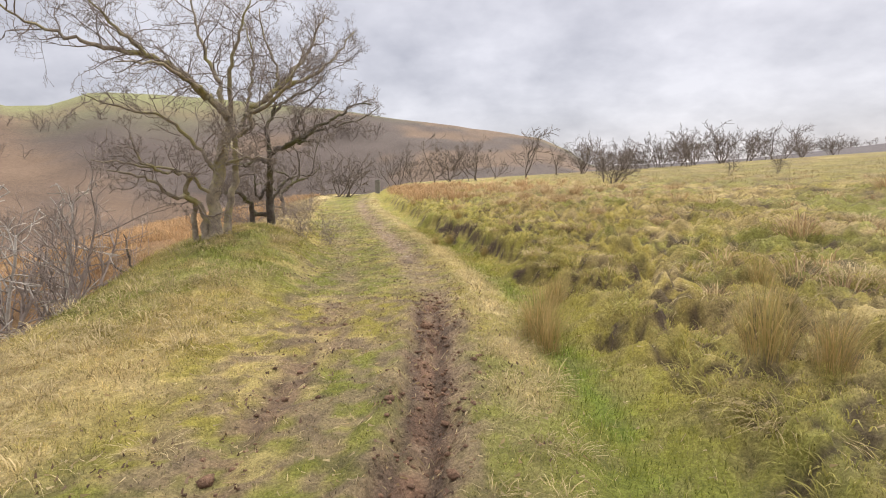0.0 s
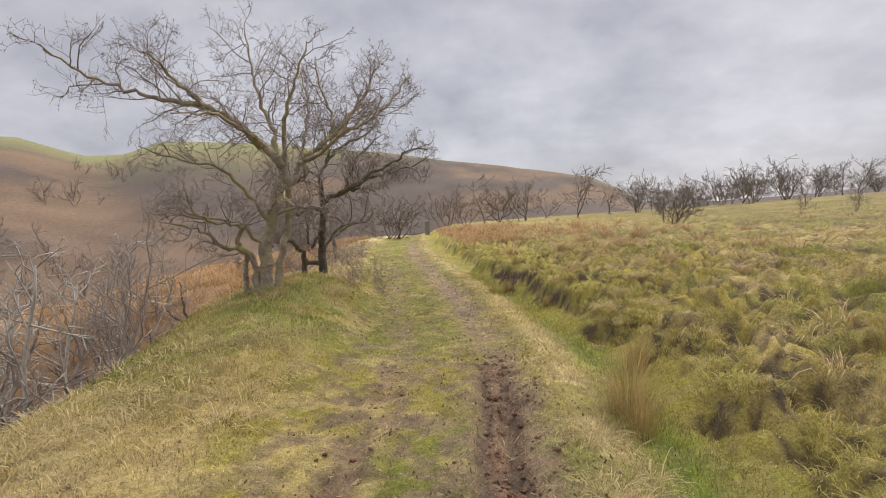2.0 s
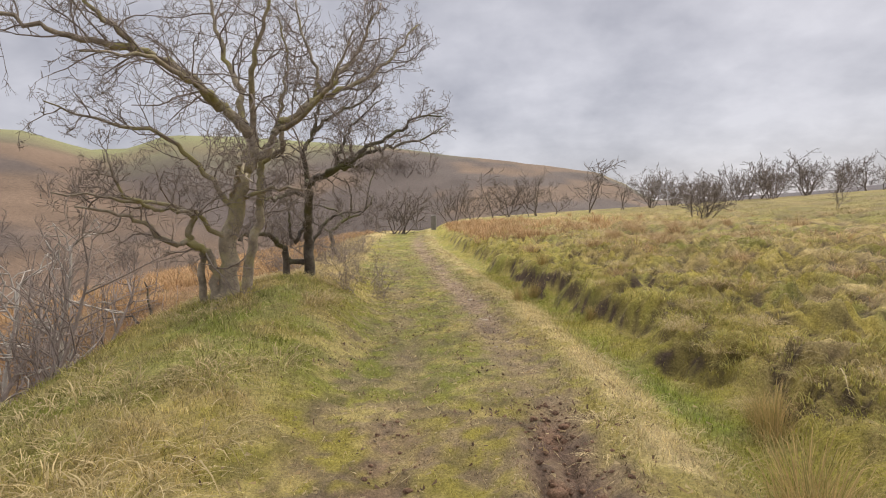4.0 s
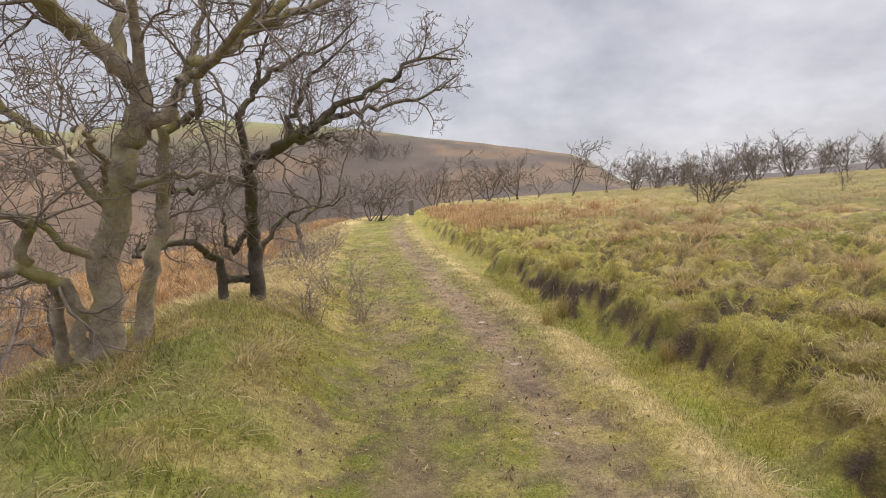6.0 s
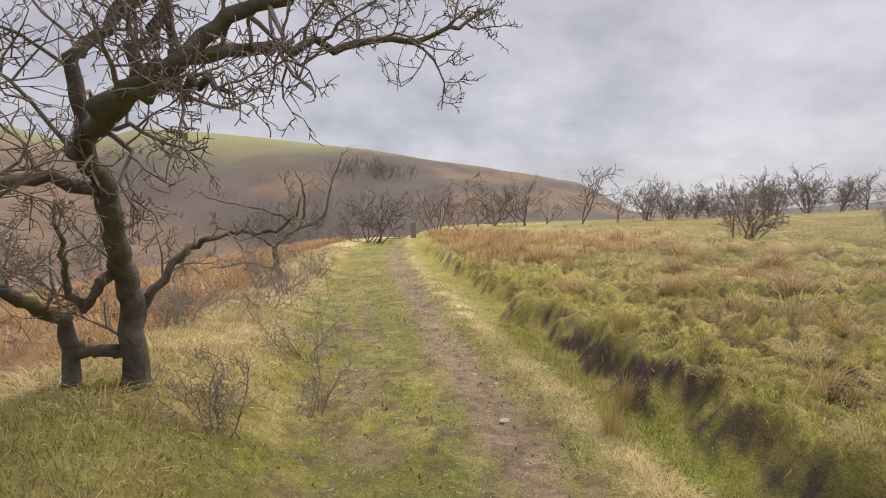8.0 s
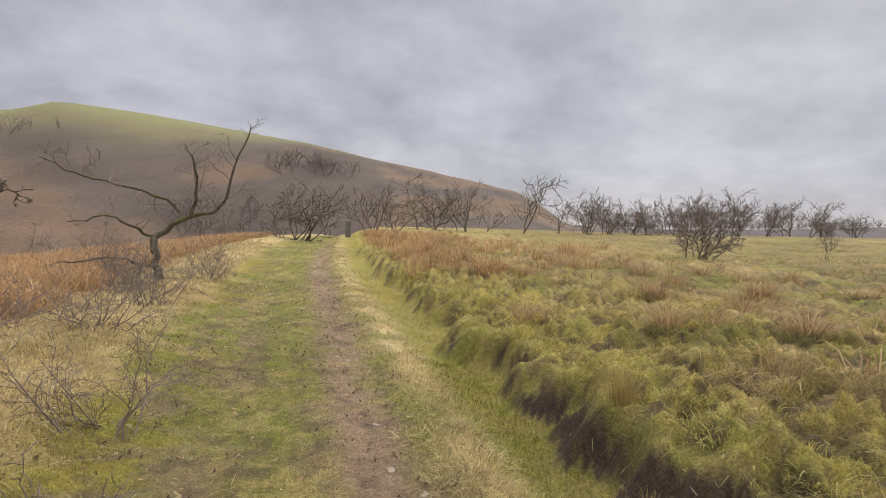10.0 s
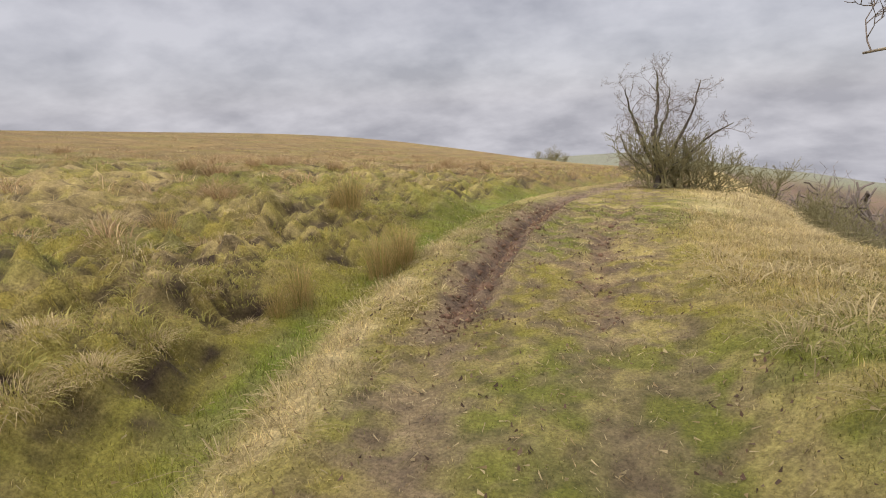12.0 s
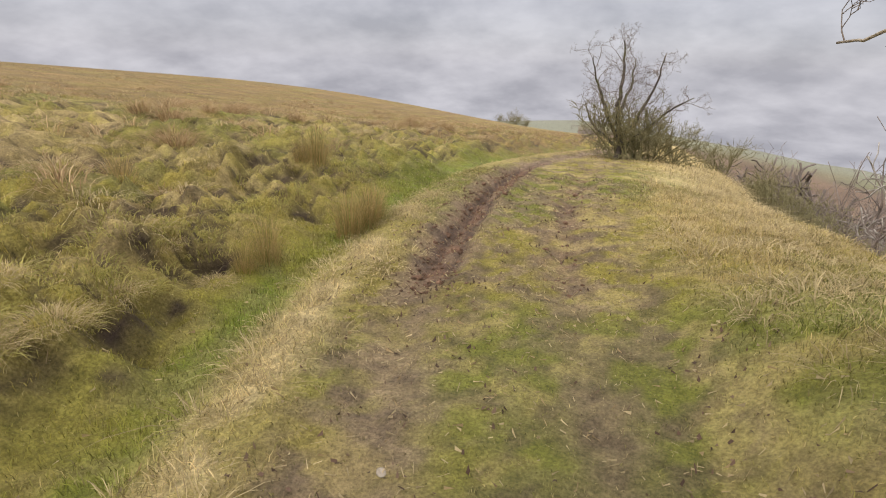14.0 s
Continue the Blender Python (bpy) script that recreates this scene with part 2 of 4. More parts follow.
    hill = deep + (zc - deep) * sstep(110, 400, r) ** 0.8 + 3.0 * (fbm(x / 45, y / 45, 50, 3) - 0.5) * sstep(110, 180, r) * sstep(395, 330, r)
    hill = np.where(r > 400, zc - 0.25 * (r - 400), hill)
    k = sstep(62, 150, r)
    return z * (1 - k) + hill * k


def ground_z(x, y):
    return float(height(np.array([x]), np.array([y]))[0])


GREEN, MOSS, STRAW, PALE, RUST, MUD, PEAT_AND_SHADE, DIRT = [np.array(c) for c in (
    (0.195, 0.20, 0.04), (0.285, 0.24, 0.052), (0.48, 0.365, 0.165), (0.58, 0.465, 0.245), (0.32, 0.185, 0.09),
    (0.205, 0.122, 0.08), (0.075, 0.052, 0.04), (0.27, 0.195, 0.13))]
FRESH = np.array((0.155, 0.21, 0.03))


def mixed(a, b, w):
    return a * (1 - w[:, None]) + b * w[:, None]


def crease_shade(x, y, u):
    """Creases between the moss cushions, where shade is painted into the colour."""
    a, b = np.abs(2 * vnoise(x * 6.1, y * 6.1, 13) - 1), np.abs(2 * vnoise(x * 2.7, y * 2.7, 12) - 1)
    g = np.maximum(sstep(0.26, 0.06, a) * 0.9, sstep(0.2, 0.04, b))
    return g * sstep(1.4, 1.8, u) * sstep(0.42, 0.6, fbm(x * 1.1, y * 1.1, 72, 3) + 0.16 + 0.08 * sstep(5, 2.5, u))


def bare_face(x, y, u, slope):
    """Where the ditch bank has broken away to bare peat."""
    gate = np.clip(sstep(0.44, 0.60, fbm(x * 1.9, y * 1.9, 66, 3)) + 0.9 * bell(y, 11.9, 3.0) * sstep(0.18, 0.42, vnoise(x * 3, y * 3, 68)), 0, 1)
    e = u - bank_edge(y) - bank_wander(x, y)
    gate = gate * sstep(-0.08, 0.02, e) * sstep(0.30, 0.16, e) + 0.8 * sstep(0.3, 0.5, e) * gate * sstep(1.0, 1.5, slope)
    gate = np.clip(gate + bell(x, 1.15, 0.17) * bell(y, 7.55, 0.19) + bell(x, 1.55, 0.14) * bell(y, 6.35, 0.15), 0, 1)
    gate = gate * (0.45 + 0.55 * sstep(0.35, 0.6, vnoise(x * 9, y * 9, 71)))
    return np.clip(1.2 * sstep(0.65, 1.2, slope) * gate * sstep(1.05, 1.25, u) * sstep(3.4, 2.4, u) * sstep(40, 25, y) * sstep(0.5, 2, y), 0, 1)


def tint(x, y, slope=None):
    """What grows or lies where: turf, moss, dead grass, bracken, mud, painted shade."""
    u = across(x, y) + 0.10 * (fbm(x * 2.2, y * 2.2, 60, 3) - 0.5)
    n1, n2, n3 = fbm(x * 0.55, y * 0.55, 61, 4), fbm(x * 2.1, y * 2.1, 62, 4), fbm(x * 6.5, y * 6.5, 63, 3)
    c = mixed(np.tile(GREEN, (len(x), 1)), MOSS, sstep(0.35, 0.65, n1))
    moor = sstep(1.5, 2.2, u)
    c = mixed(c, STRAW, np.clip(moor * (sstep(0.45, 0.62, 0.4 * n1 + 0.6 * n2) * 0.8 + 0.16), 0, 1))
    c = mixed(c, RUST * 1.05, moor * sstep(0.60, 0.75, fbm(x * 0.23, y * 0.23, 64, 3)) * 0.45)
    c = mixed(c, np.array((0.36, 0.285, 0.065)), moor * sstep(6, 3, u) * sstep(0.42, 0.62, fbm(x * 4.3, y * 4.3, 74, 3)) * 0.8)
    c = mixed(c, np.array((0.19, 0.155, 0.058)), sstep(7, 22, u) * 0.65)
    c = mixed(c, np.array((0.28, 0.18, 0.085)), sstep(-1.5, -6, y) * sstep(-3.5, -2.0, u) * (0.25 + 0.6 * sstep(0.35, 0.6, n2)))
    c = mixed(c, FRESH, bell(u, 1.08, 0.27) * sstep(13, 7, y) * (0.4 + 0.5 * sstep(0.35, 0.55, n2)))
    c = mixed(c, PALE, bell(u, 0.62, 0.24) * (0.3 + 0.7 * sstep(0.38, 0.55, n2)) * sstep(1.5, 5, y))
    c = mixed(c, STRAW, bell(u, 0.62, 0.35) * 0.6 * sstep(3, 0, y))
    verge = sstep(-1.75, -2.3, u)
    c = mixed(c, STRAW, (sstep(-3.2, -1.2, -np.abs(u + 1.2)) * 0.4 + 0.18) * sstep(0.50, 0.64, fbm(x * 3.1, y * 3.1, 73, 3)) * sstep(0.3, 0.0, u))
    c = mixed(c, STRAW * 1.05, np.clip(verge * sstep(0.38, 0.56, 0.4 * n1 + 0.6 * n2) * (0.7 + 0.3 * sstep(9, 13, y)), 0, 1))
    c = mixed(c, PALE, verge * sstep(9.5, 13, y) * sstep(-3.6, -2.9, u) * 0.65)
    c = mixed(c, FRESH, bell(u, -2.8, 1.0) * bell(y, 7.8, 2.6) * (0.08 + 0.72 * sstep(0.42, 0.58, n2)))
    c = mixed(c, PALE, bell(u, -3.2, 0.9) * sstep(5.0, 2.5, y) * 0.85)
    slope_side = sstep(-3.9 + 0.7 * sstep(10, 12.5, y), -5.0 + 1.1 * sstep(10, 12.5, y), u) * (0.7 + 0.3 * sstep(0.4, 0.6, n2))
    c = mixed(c, np.array((0.20, 0.145, 0.105)), slope_side)
    c = mixed(c, RUST, slope_side * sstep(10, 13, y) * sstep(-20, -14, u) * 0.85)
    c = mixed(c, np.array((0.41, 0.34, 0.09)), bell(u, 1.9, 0.95) * sstep(6, 9, y) * (0.35 + 0.5 * sstep(0.35, 0.6, n3)))
    c = mixed(c, np.array((0.35, 0.32, 0.10)), moor * sstep(5.0, 3.0, y) * sstep(-2, 1, y) * sstep(6, 4, u) * 0.4)
    # withered and mossy patches of the open moor
    c = c * (1 - 0.26 * moor * sstep(0.46, 0.6, 0.5 * n2 + 0.5 * n3))[:, None]
    # litter and trodden soil show through the turf
    c = mixed(c, DIRT * 0.9, sstep(0.48, 0.62, n3) * (0.25 + 0.5 * sstep(-1.9, -1.4, u) * sstep(0.5, 0.2, u)))
    # wheel tracks
    wet = sstep(6.7, 5.3, y) * sstep(-2.5, 0.5, y)
    c = mixed(c, GREEN * 0.92, bell(u, -0.85, 0.6) * sstep(5.5, 8.5, y) * (0.35 + 0.5 * sstep(0.4, 0.6, n3)))
    c = mixed(c, DIRT, np.clip(bell(u, -0.02, 0.26) * (0.65 + 0.6 * sstep(0.36, 0.52, n2)), 0, 1) * sstep(40, 24, y) * (1 - 0.6 * bell(y, 7.2, 1.0)))
    c = mixed(c, DIRT, bell(u, -1.05, 0.24) * (0.15 + 0.5 * sstep(0.45, 0.62, n2)) * sstep(30, 14, y))
    c = mixed(c, MUD, np.clip(1.35 * wet * bell(u, -0.05, 0.125) * (0.25 + sstep(0.38, 0.56, n3)), 0, 1))
    c = mixed(c, MUD, np.clip(wet * bell(u, -1.05, 0.18) * (0.05 + 0.45 * sstep(0.42, 0.58, n3)), 0, 1))
    c = mixed(c, PEAT_AND_SHADE * 1.3, wet * np.clip(bell(u, 0.03, 0.05) + bell(u, -0.17, 0.045), 0, 1) * 0.8)
    c = mixed(c, PEAT_AND_SHADE * 1.6, 0.5 * sstep(0.62, 0.72, vnoise(x * 9, y * 9, 67)) * sstep(-2.2, -1.4, u) * sstep(0.6, 0.2, u))
    # far hillsides: pale green tops, bracken and woods below
    r, az = np.hypot(x, y - 5), np.degrees(np.arctan2(-x, y - 5))
    big = fbm(x / 38, y / 38, 70, 4)
    up = sstep(250, 330, r - 1.6 * np.clip(az - 25, 0, 40) + 70 * (big - 0.5) + 60 * sstep(22, 5, np.abs(az - 4)) * -1)
    hillside = mixed(np.tile(np.array((0.19, 0.13, 0.092)), (len(x), 1)), np.array((0.115, 0.09, 0.08)), sstep(0.44, 0.58, big))
    fleck = fbm(x / 9, y / 9, 75, 3)
    hillside = hillside * (0.58 + 0.52 * fleck)[:, None]
    hillside = mixed(hillside, np.array((0.205, 0.205, 0.098)), up)
    hillside = mixed(hillside, np.array((0.10, 0.085, 0.09)), sstep(-12, -22, az) * sstep(-60, -45, az))
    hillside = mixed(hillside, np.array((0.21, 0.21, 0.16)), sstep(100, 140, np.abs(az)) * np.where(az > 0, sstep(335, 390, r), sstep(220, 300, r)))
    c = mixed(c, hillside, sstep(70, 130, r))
    if slope is not None:
        c = mixed(c, PEAT_AND_SHADE, bare_face(x, y, u, slope))
        # shade between the cushions, painted in with the dark peat colour
        c = mixed(c, PEAT_AND_SHADE, crease_shade(x, y, u) * sstep(30, 15, np.hypot(x, y - 8)) * 0.85)
    return c, u


def mesh_from(name, verts, faces_flat, sizes, colours=None):
    me = bpy.data.meshes.new(name)
    me.vertices.add(len(verts))
    me.vertices.foreach_set("co", np.asarray(verts, np.float32).ravel())
    me.loops.add(len(faces_flat))
    me.loops.foreach_set("vertex_index", np.asarray(faces_flat, np.int32))
    me.polygons.add(len(sizes))
    me.polygons.foreach_set("loop_start", np.concatenate([[0], np.cumsum(sizes)[:-1]]).astype(np.int32))
    me.update(calc_edges=True)
    if colours is not None:
        at = me.attributes.new("tint", "FLOAT_COLOR", "POINT")
        at.data.foreach_set("color", np.concatenate([colours, np.ones((len(colours), 1))], 1).astype(np.float32).ravel())
    return me


def smooth(me):
    me.polygons.foreach_set("use_smooth", np.ones(len(me.polygons), bool))
    return me


def graded(a, b, step, low, high, growth):
    mid = list(np.arange(a, b, step))
    up, s = [mid[-1]], step
    while up[-1] < high:
        s *= growth
        up.append(up[-1] + s)
    down, s = [mid[0]], step
    while down[-1] > low:
        s *= growth
        down.append(down[-1] - s)
    return np.array(down[:0:-1] + mid + up[1:])


def build_ground():
    xs, ys = graded(-5.6, 5.0, 0.05, -1600, 1600, 1.058), graded(0.8, 15.5, 0.055, -1600, 1600, 1.055)
    X, Y = np.meshgrid(xs, ys)
    Z = height(X.ravel(), Y.ravel())
    nx, ny = len(xs), len(ys)
    zz = Z.reshape(ny, nx)
    slope = np.hypot(np.gradient(zz, ys, axis=0), np.gradient(zz, xs, axis=1)).ravel()
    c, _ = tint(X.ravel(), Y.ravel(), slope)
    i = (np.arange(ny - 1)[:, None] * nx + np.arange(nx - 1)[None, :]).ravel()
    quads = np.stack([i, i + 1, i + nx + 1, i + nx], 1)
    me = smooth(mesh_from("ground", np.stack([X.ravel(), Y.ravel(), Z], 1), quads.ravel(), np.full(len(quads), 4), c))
    me.materials.append(GROUND)
    tagged(new("ground", me), "rough moorland turf with a muddy rutted grass track", "ground", kind="structure")


build_ground()


# ---- bare trees ----
class Wood:
    """Collects tapered tubes and turns them into one mesh."""

    def __init__(self, thin=0.0022):
        self.v, self.f, self.s, self.n, self.thin = [], [], [], 0, thin

    def tube(self, pts, radii, sides):
        pts = np.asarray(pts, float)
        k = len(pts)
        tan = np.gradient(pts, axis=0)
        tan /= np.linalg.norm(tan, axis=1)[:, None] + 1e-9
        ref = np.array((0.31, 0.17, 0.93)) if abs(tan[0][2]) < 0.9 else np.array((1.0, 0.1, 0.0))
        a = np.cross(tan, ref)
        a /= np.linalg.norm(a, axis=1)[:, None] + 1e-9
        b = np.cross(tan, a)
        ang = np.arange(sides) * 2 * math.pi / sides
        ring = pts[:, None, :] + np.asarray(radii)[:, None, None] * (a[:, None, :] * np.cos(ang)[None, :, None] + b[:, None, :] * np.sin(ang)[None, :, None])
        self.v.append(ring.reshape(-1, 3))
        j, i = np.meshgrid(np.arange(sides), np.arange(k - 1))
        j, i = j.ravel(), i.ravel()
        j2 = (j + 1) % sides
        q = np.stack([i * sides + j, i * sides + j2, (i + 1) * sides + j2, (i + 1) * sides + j], 1) + self.n
        self.f.append(q.ravel())
        self.s.append(np.full(len(q), 4))
        tip = np.arange(sides) + self.n + (k - 1) * sides
        self.f.append(tip)
        self.s.append(np.array([sides]))
        self.n += k * sides

    def mesh(self, name, mat):
        me = smooth(mesh_from(name, np.concatenate(self.v), np.concatenate(self.f), np.concatenate(self.s)))
        me.materials.append(mat)
        return me


def rounded(points, per=5):
    """A smooth line through points."""
    p = np.asarray(points, float)
    p = np.vstack([2 * p[0] - p[1], p, 2 * p[-1] - p[-2]])
    out = []
    for i in range(1, len(p) - 2):
        for t in np.linspace(0, 1, per, endpoint=False):
            out.append(0.5 * (2 * p[i] + (p[i + 1] - p[i - 1]) * t + (2 * p[i - 1] - 5 * p[i] + 4 * p[i + 1] - p[i + 2]) * t * t
                              + (3 * p[i] - p[i - 1] - 3 * p[i + 1] + p[i + 2]) * t ** 3))
    out.append(p[-2])
    return np.array(out)


def shoot(rng, start, way, length, r, wood, level, plan, lift=0.12):
    """One crooked shoot with its side shoots. plan: per level (count, length ratio, sides, segments)."""
    count, ratio, sides, segs = plan[level]
    pts, d = [np.array(start, float)], np.array(way, float)
    d /= np.linalg.norm(d)
    for _ in range(segs):
        d = d + rng.normal(0, 0.29, 3) + np.array((0, 0, lift))
        d /= np.linalg.norm(d)
        pts.append(pts[-1] + d * length / segs)
    pts = np.array(pts)
    into = wood[min(level, len(wood) - 1)]
    into.tube(pts, np.maximum(np.linspace(r, r * 0.35, len(pts)), into.thin), sides)
    if level + 1 < len(plan):
        spread_shoots(rng, pts, r, length, wood, level, plan, lift)


def spread_shoots(rng, pts, r, length, wood, level, plan, lift, first=0.2):
    count, ratio = plan[level][:2]
    seg = np.linalg.norm(np.diff(pts, axis=0), axis=1)
    at = np.concatenate([[0], np.cumsum(seg)]) / seg.sum()
    for k in range(count):
        t = first + (1 - first) * (k + rng.uniform(0.1, 0.9)) / count
        i = min(np.searchsorted(at, t) - 1, len(pts) - 2)
        i = max(i, 0)
        w = (t - at[i]) / (at[i + 1] - at[i] + 1e-9)
        p = pts[i] * (1 - w) + pts[i + 1] * w
        tan = pts[i + 1] - pts[i]
        tan /= np.linalg.norm(tan) + 1e-9
        side = rng.normal(0, 1, 3)
        side -= tan * side.dot(tan)
        side /= np.linalg.norm(side) + 1e-9
        way = tan * rng.uniform(0.3, 0.9) + side * rng.uniform(0.7, 1.1) + np.array((0, 0, lift * 1.5))
        shoot(rng, p, way, length * ratio * rng.uniform(0.6, 1.25) * (1.15 - 0.5 * t), max(r * (0.55 - 0.2 * t), 0.003), wood, level + 1, plan, lift)


def limbed_tree(name, base, turn, limbs, plan, seed, label, mats, lift=0.045):
    """A tree whose main limbs are given as lines (right, up, deep) with their radii; the shoots grow from them."""
    rng = np.random.default_rng(seed)
    root = new(name)
    root.location = base
    root.rotation_euler = (0, 0, radians(turn))
    thick, thin = Wood(), Wood(0.0017)
    for line, r0, r1, reach, n in limbs:
        pts = rounded([(a, c, b) for a, b, c in line])
        pts[1:-1] += rng.normal(0, 0.018, pts[1:-1].shape)
        radii = np.linspace(r0, r1, len(pts)) * (1 + rng.normal(0, 0.03, len(pts)))
        if line[0][1] < 0:
            radii[:3] *= np.array((1.6, 1.3, 1.1))
        thick.tube(pts, radii, 10 if r0 > 0.05 else 7)
        if n:
            p0 = [(n, 1.0, 0, 0)] + plan
            spread_shoots(rng, pts, min(r0 * 0.5, 0.024), reach * 1.12, [thin], 0, p0, lift, first=0.25 if line[0][1] < 0 else 0.12)
    for part_name, wood, mat in (("trunk", thick, mats[0]), ("crown", thin, mats[1])):
        if wood.v:
            ob = new(part_name, wood.mesh(part_name, mat))
            ob.parent = root
    return tagged(root, label, "tree")


PLAN = [(5, 0.64, 5, 6), (4, 0.6, 4, 4), (2, 0.6, 3, 3), (0, 0, 3, 3)]
OLD_STEMS = [
    ([(-0.11, -0.15, 0), (-0.08, 0.54, 0), (0.03, 1.04, 0), (0.14, 1.43, 0), (0.20, 1.62, 0)], 0.10, 0.075, 0.5, 3),
    ([(0.02, -0.15, 0.15), (0.16, 0.45, 0.2), (0.27, 0.84, 0.25), (0.30, 1.2, 0.3), (0.35, 1.52, 0.33), (0.52, 1.64, 0.3), (0.58, 1.85, 0.25),
      (0.57, 2.2, 0.4), (0.70, 2.8, 0.6), (0.65, 3.4, 0.8)], 0.062, 0.009, 0.75, 12),
    ([(-0.25, -0.15, 0), (-0.25, 0.38, -0.05), (-0.43, 0.6, -0.15), (-0.72, 0.69, -0.3), (-0.99, 0.93, -0.4), (-1.4, 1.02, -0.5)], 0.055, 0.009, 0.55, 10),
    ([(-0.40, -0.15, 0.05), (-0.35, 0.3, 0.08), (-0.37, 0.52, 0.0)], 0.045, 0.03, 0.4, 2),
]
OLD_LEFT = [
    ([(0.20, 1.56, 0), (0.19, 1.77, -0.05), (0.06, 1.94, -0.1), (-0.16, 2.14, -0.15), (-0.52, 2.42, -0.2), (-0.85, 2.56, -0.25), (-1.3, 2.58, -0.3),
      (-1.6, 2.66, -0.33), (-2.1, 2.78, -0.4), (-2.5, 3.05, -0.5)], 0.07, 0.009, 0.75, 20),
    ([(-0.85, 2.56, -0.25), (-1.15, 2.85, -0.35), (-1.45, 3.15, -0.45)], 0.035, 0.008, 0.6, 9),
    ([(-0.10, 2.1, -0.12), (-0.40, 2.25, -0.5), (-0.75, 2.35, -0.8), (-1.2, 2.3, -1.0)], 0.04, 0.008, 0.6, 9),
    ([(-0.40, 0.56, -0.1), (-0.48, 0.74, -0.15), (-0.38, 0.91, -0.25), (-0.56, 0.97, -0.35), (-0.85, 1.02, -0.45), (-1.05, 1.2, -0.55), (-1.1, 1.5, -0.6)], 0.04, 0.008, 0.5, 9),
    ([(-0.02, 1.0, 0), (-0.35, 1.45, -0.1), (-0.7, 1.75, -0.2), (-1.2, 1.85, -0.3), (-1.6, 1.98, -0.4)], 0.035, 0.007, 0.6, 10),
    ([(-0.08, 0.6, 0), (-0.5, 1.0, -0.3), (-1.0, 1.08, -0.45), (-1.55, 1.15, -0.6)], 0.03, 0.007, 0.5, 8),
]
OLD_RIGHT = [
    ([(0.17, 1.5, 0), (0.34, 1.6, 0.03), (0.45, 1.78, 0.05), (0.54, 1.97, 0.1), (0.75, 2.08, 0.12), (0.93, 2.25, 0.15), (1.0, 2.55, 0.2), (0.88, 3.0, 0.25), (0.8, 3.5, 0.3)], 0.056, 0.009, 0.8, 16),
    ([(0.75, 2.08, 0.12), (1.05, 2.35, 0.15), (1.4, 2.75, 0.2), (1.65, 3.2, 0.25), (1.85, 3.55, 0.3)], 0.045, 0.008, 0.75, 13),
    ([(1.0, 2.3, 0.12), (1.5, 2.5, 0.0), (1.9, 2.85, 0.1), (2.3, 3.3, 0.2)], 0.035, 0.008, 0.65, 11),
    ([(0.14, 1.9, -0.05), (0.10, 2.3, 0.1), (-0.05, 2.8, 0.25), (-0.15, 3.3, 0.38), (-0.2, 3.8, 0.5)], 0.045, 0.008, 0.8, 13),
    ([(0.25, 1.7, 0), (0.22, 2.4, -0.3), (0.34, 2.9, -0.5), (0.48, 3.4, -0.7)], 0.04, 0.008, 0.75, 12),
    ([(0.5, 1.9, 0.1), (0.75, 2.0, -0.5), (0.95, 2.3, -0.9), (1.1, 2.7, -1.1)], 0.035, 0.008, 0.65, 10),
    ([(0.10, 1.1, 0), (0.45, 1.2, -0.35), (0.75, 1.15, -0.6)], 0.026, 0.006, 0.35, 6),
    ([(0.0, 1.1, 0), (0.02, 1.3, -0.6), (0.0, 1.35, -1.2), (0.02, 1.24, -1.65), (0.04, 1.17, -2.0)], 0.022, 0.006, 0.42, 9),
]
limbed_tree("hawthorn_tree", (-3.38, 8.15, ground_z(-3.38, 8.15) - 0.03), 30, OLD_STEMS + OLD_LEFT + OLD_RIGHT,
            PLAN, 5, "bare lichen-covered old hawthorn on a grassy mound", (BARK, TWIG))

DARK_STEMS = [
    ([(0.02, -0.15, 0), (0.03, 0.46, -0.05), (0.0, 0.82, -0.25), (-0.02, 1.2, -0.63)], 0.08, 0.055, 0.4, 3),
    ([(-0.29, -0.15, 0), (-0.32, 0.38, -0.05), (-0.53, 0.65, -0.3), (-0.81, 0.7, -0.75), (-0.95, 0.66, -1.15)], 0.055, 0.012, 0.4, 8),
    ([(-0.31, 0.31, 0), (-0.17, 0.27, 0), (0.02, 0.25, 0)], 0.042, 0.04, 0, 0),
    ([(0.0, 0.8, -0.22), (-0.2, 0.58, -0.25), (-0.26, 0.8, -0.3), (-0.28, 1.15, -0.35)], 0.035, 0.008, 0.4, 6),
    ([(0.04, 0.4, 0), (0.24, 0.76, 0.04), (0.39, 0.9, 0.08), (0.64, 0.97, 0.12), (0.95, 1.0, 0.12), (1.05, 1.22, 0.12)], 0.032, 0.006, 0.27, 9),
]
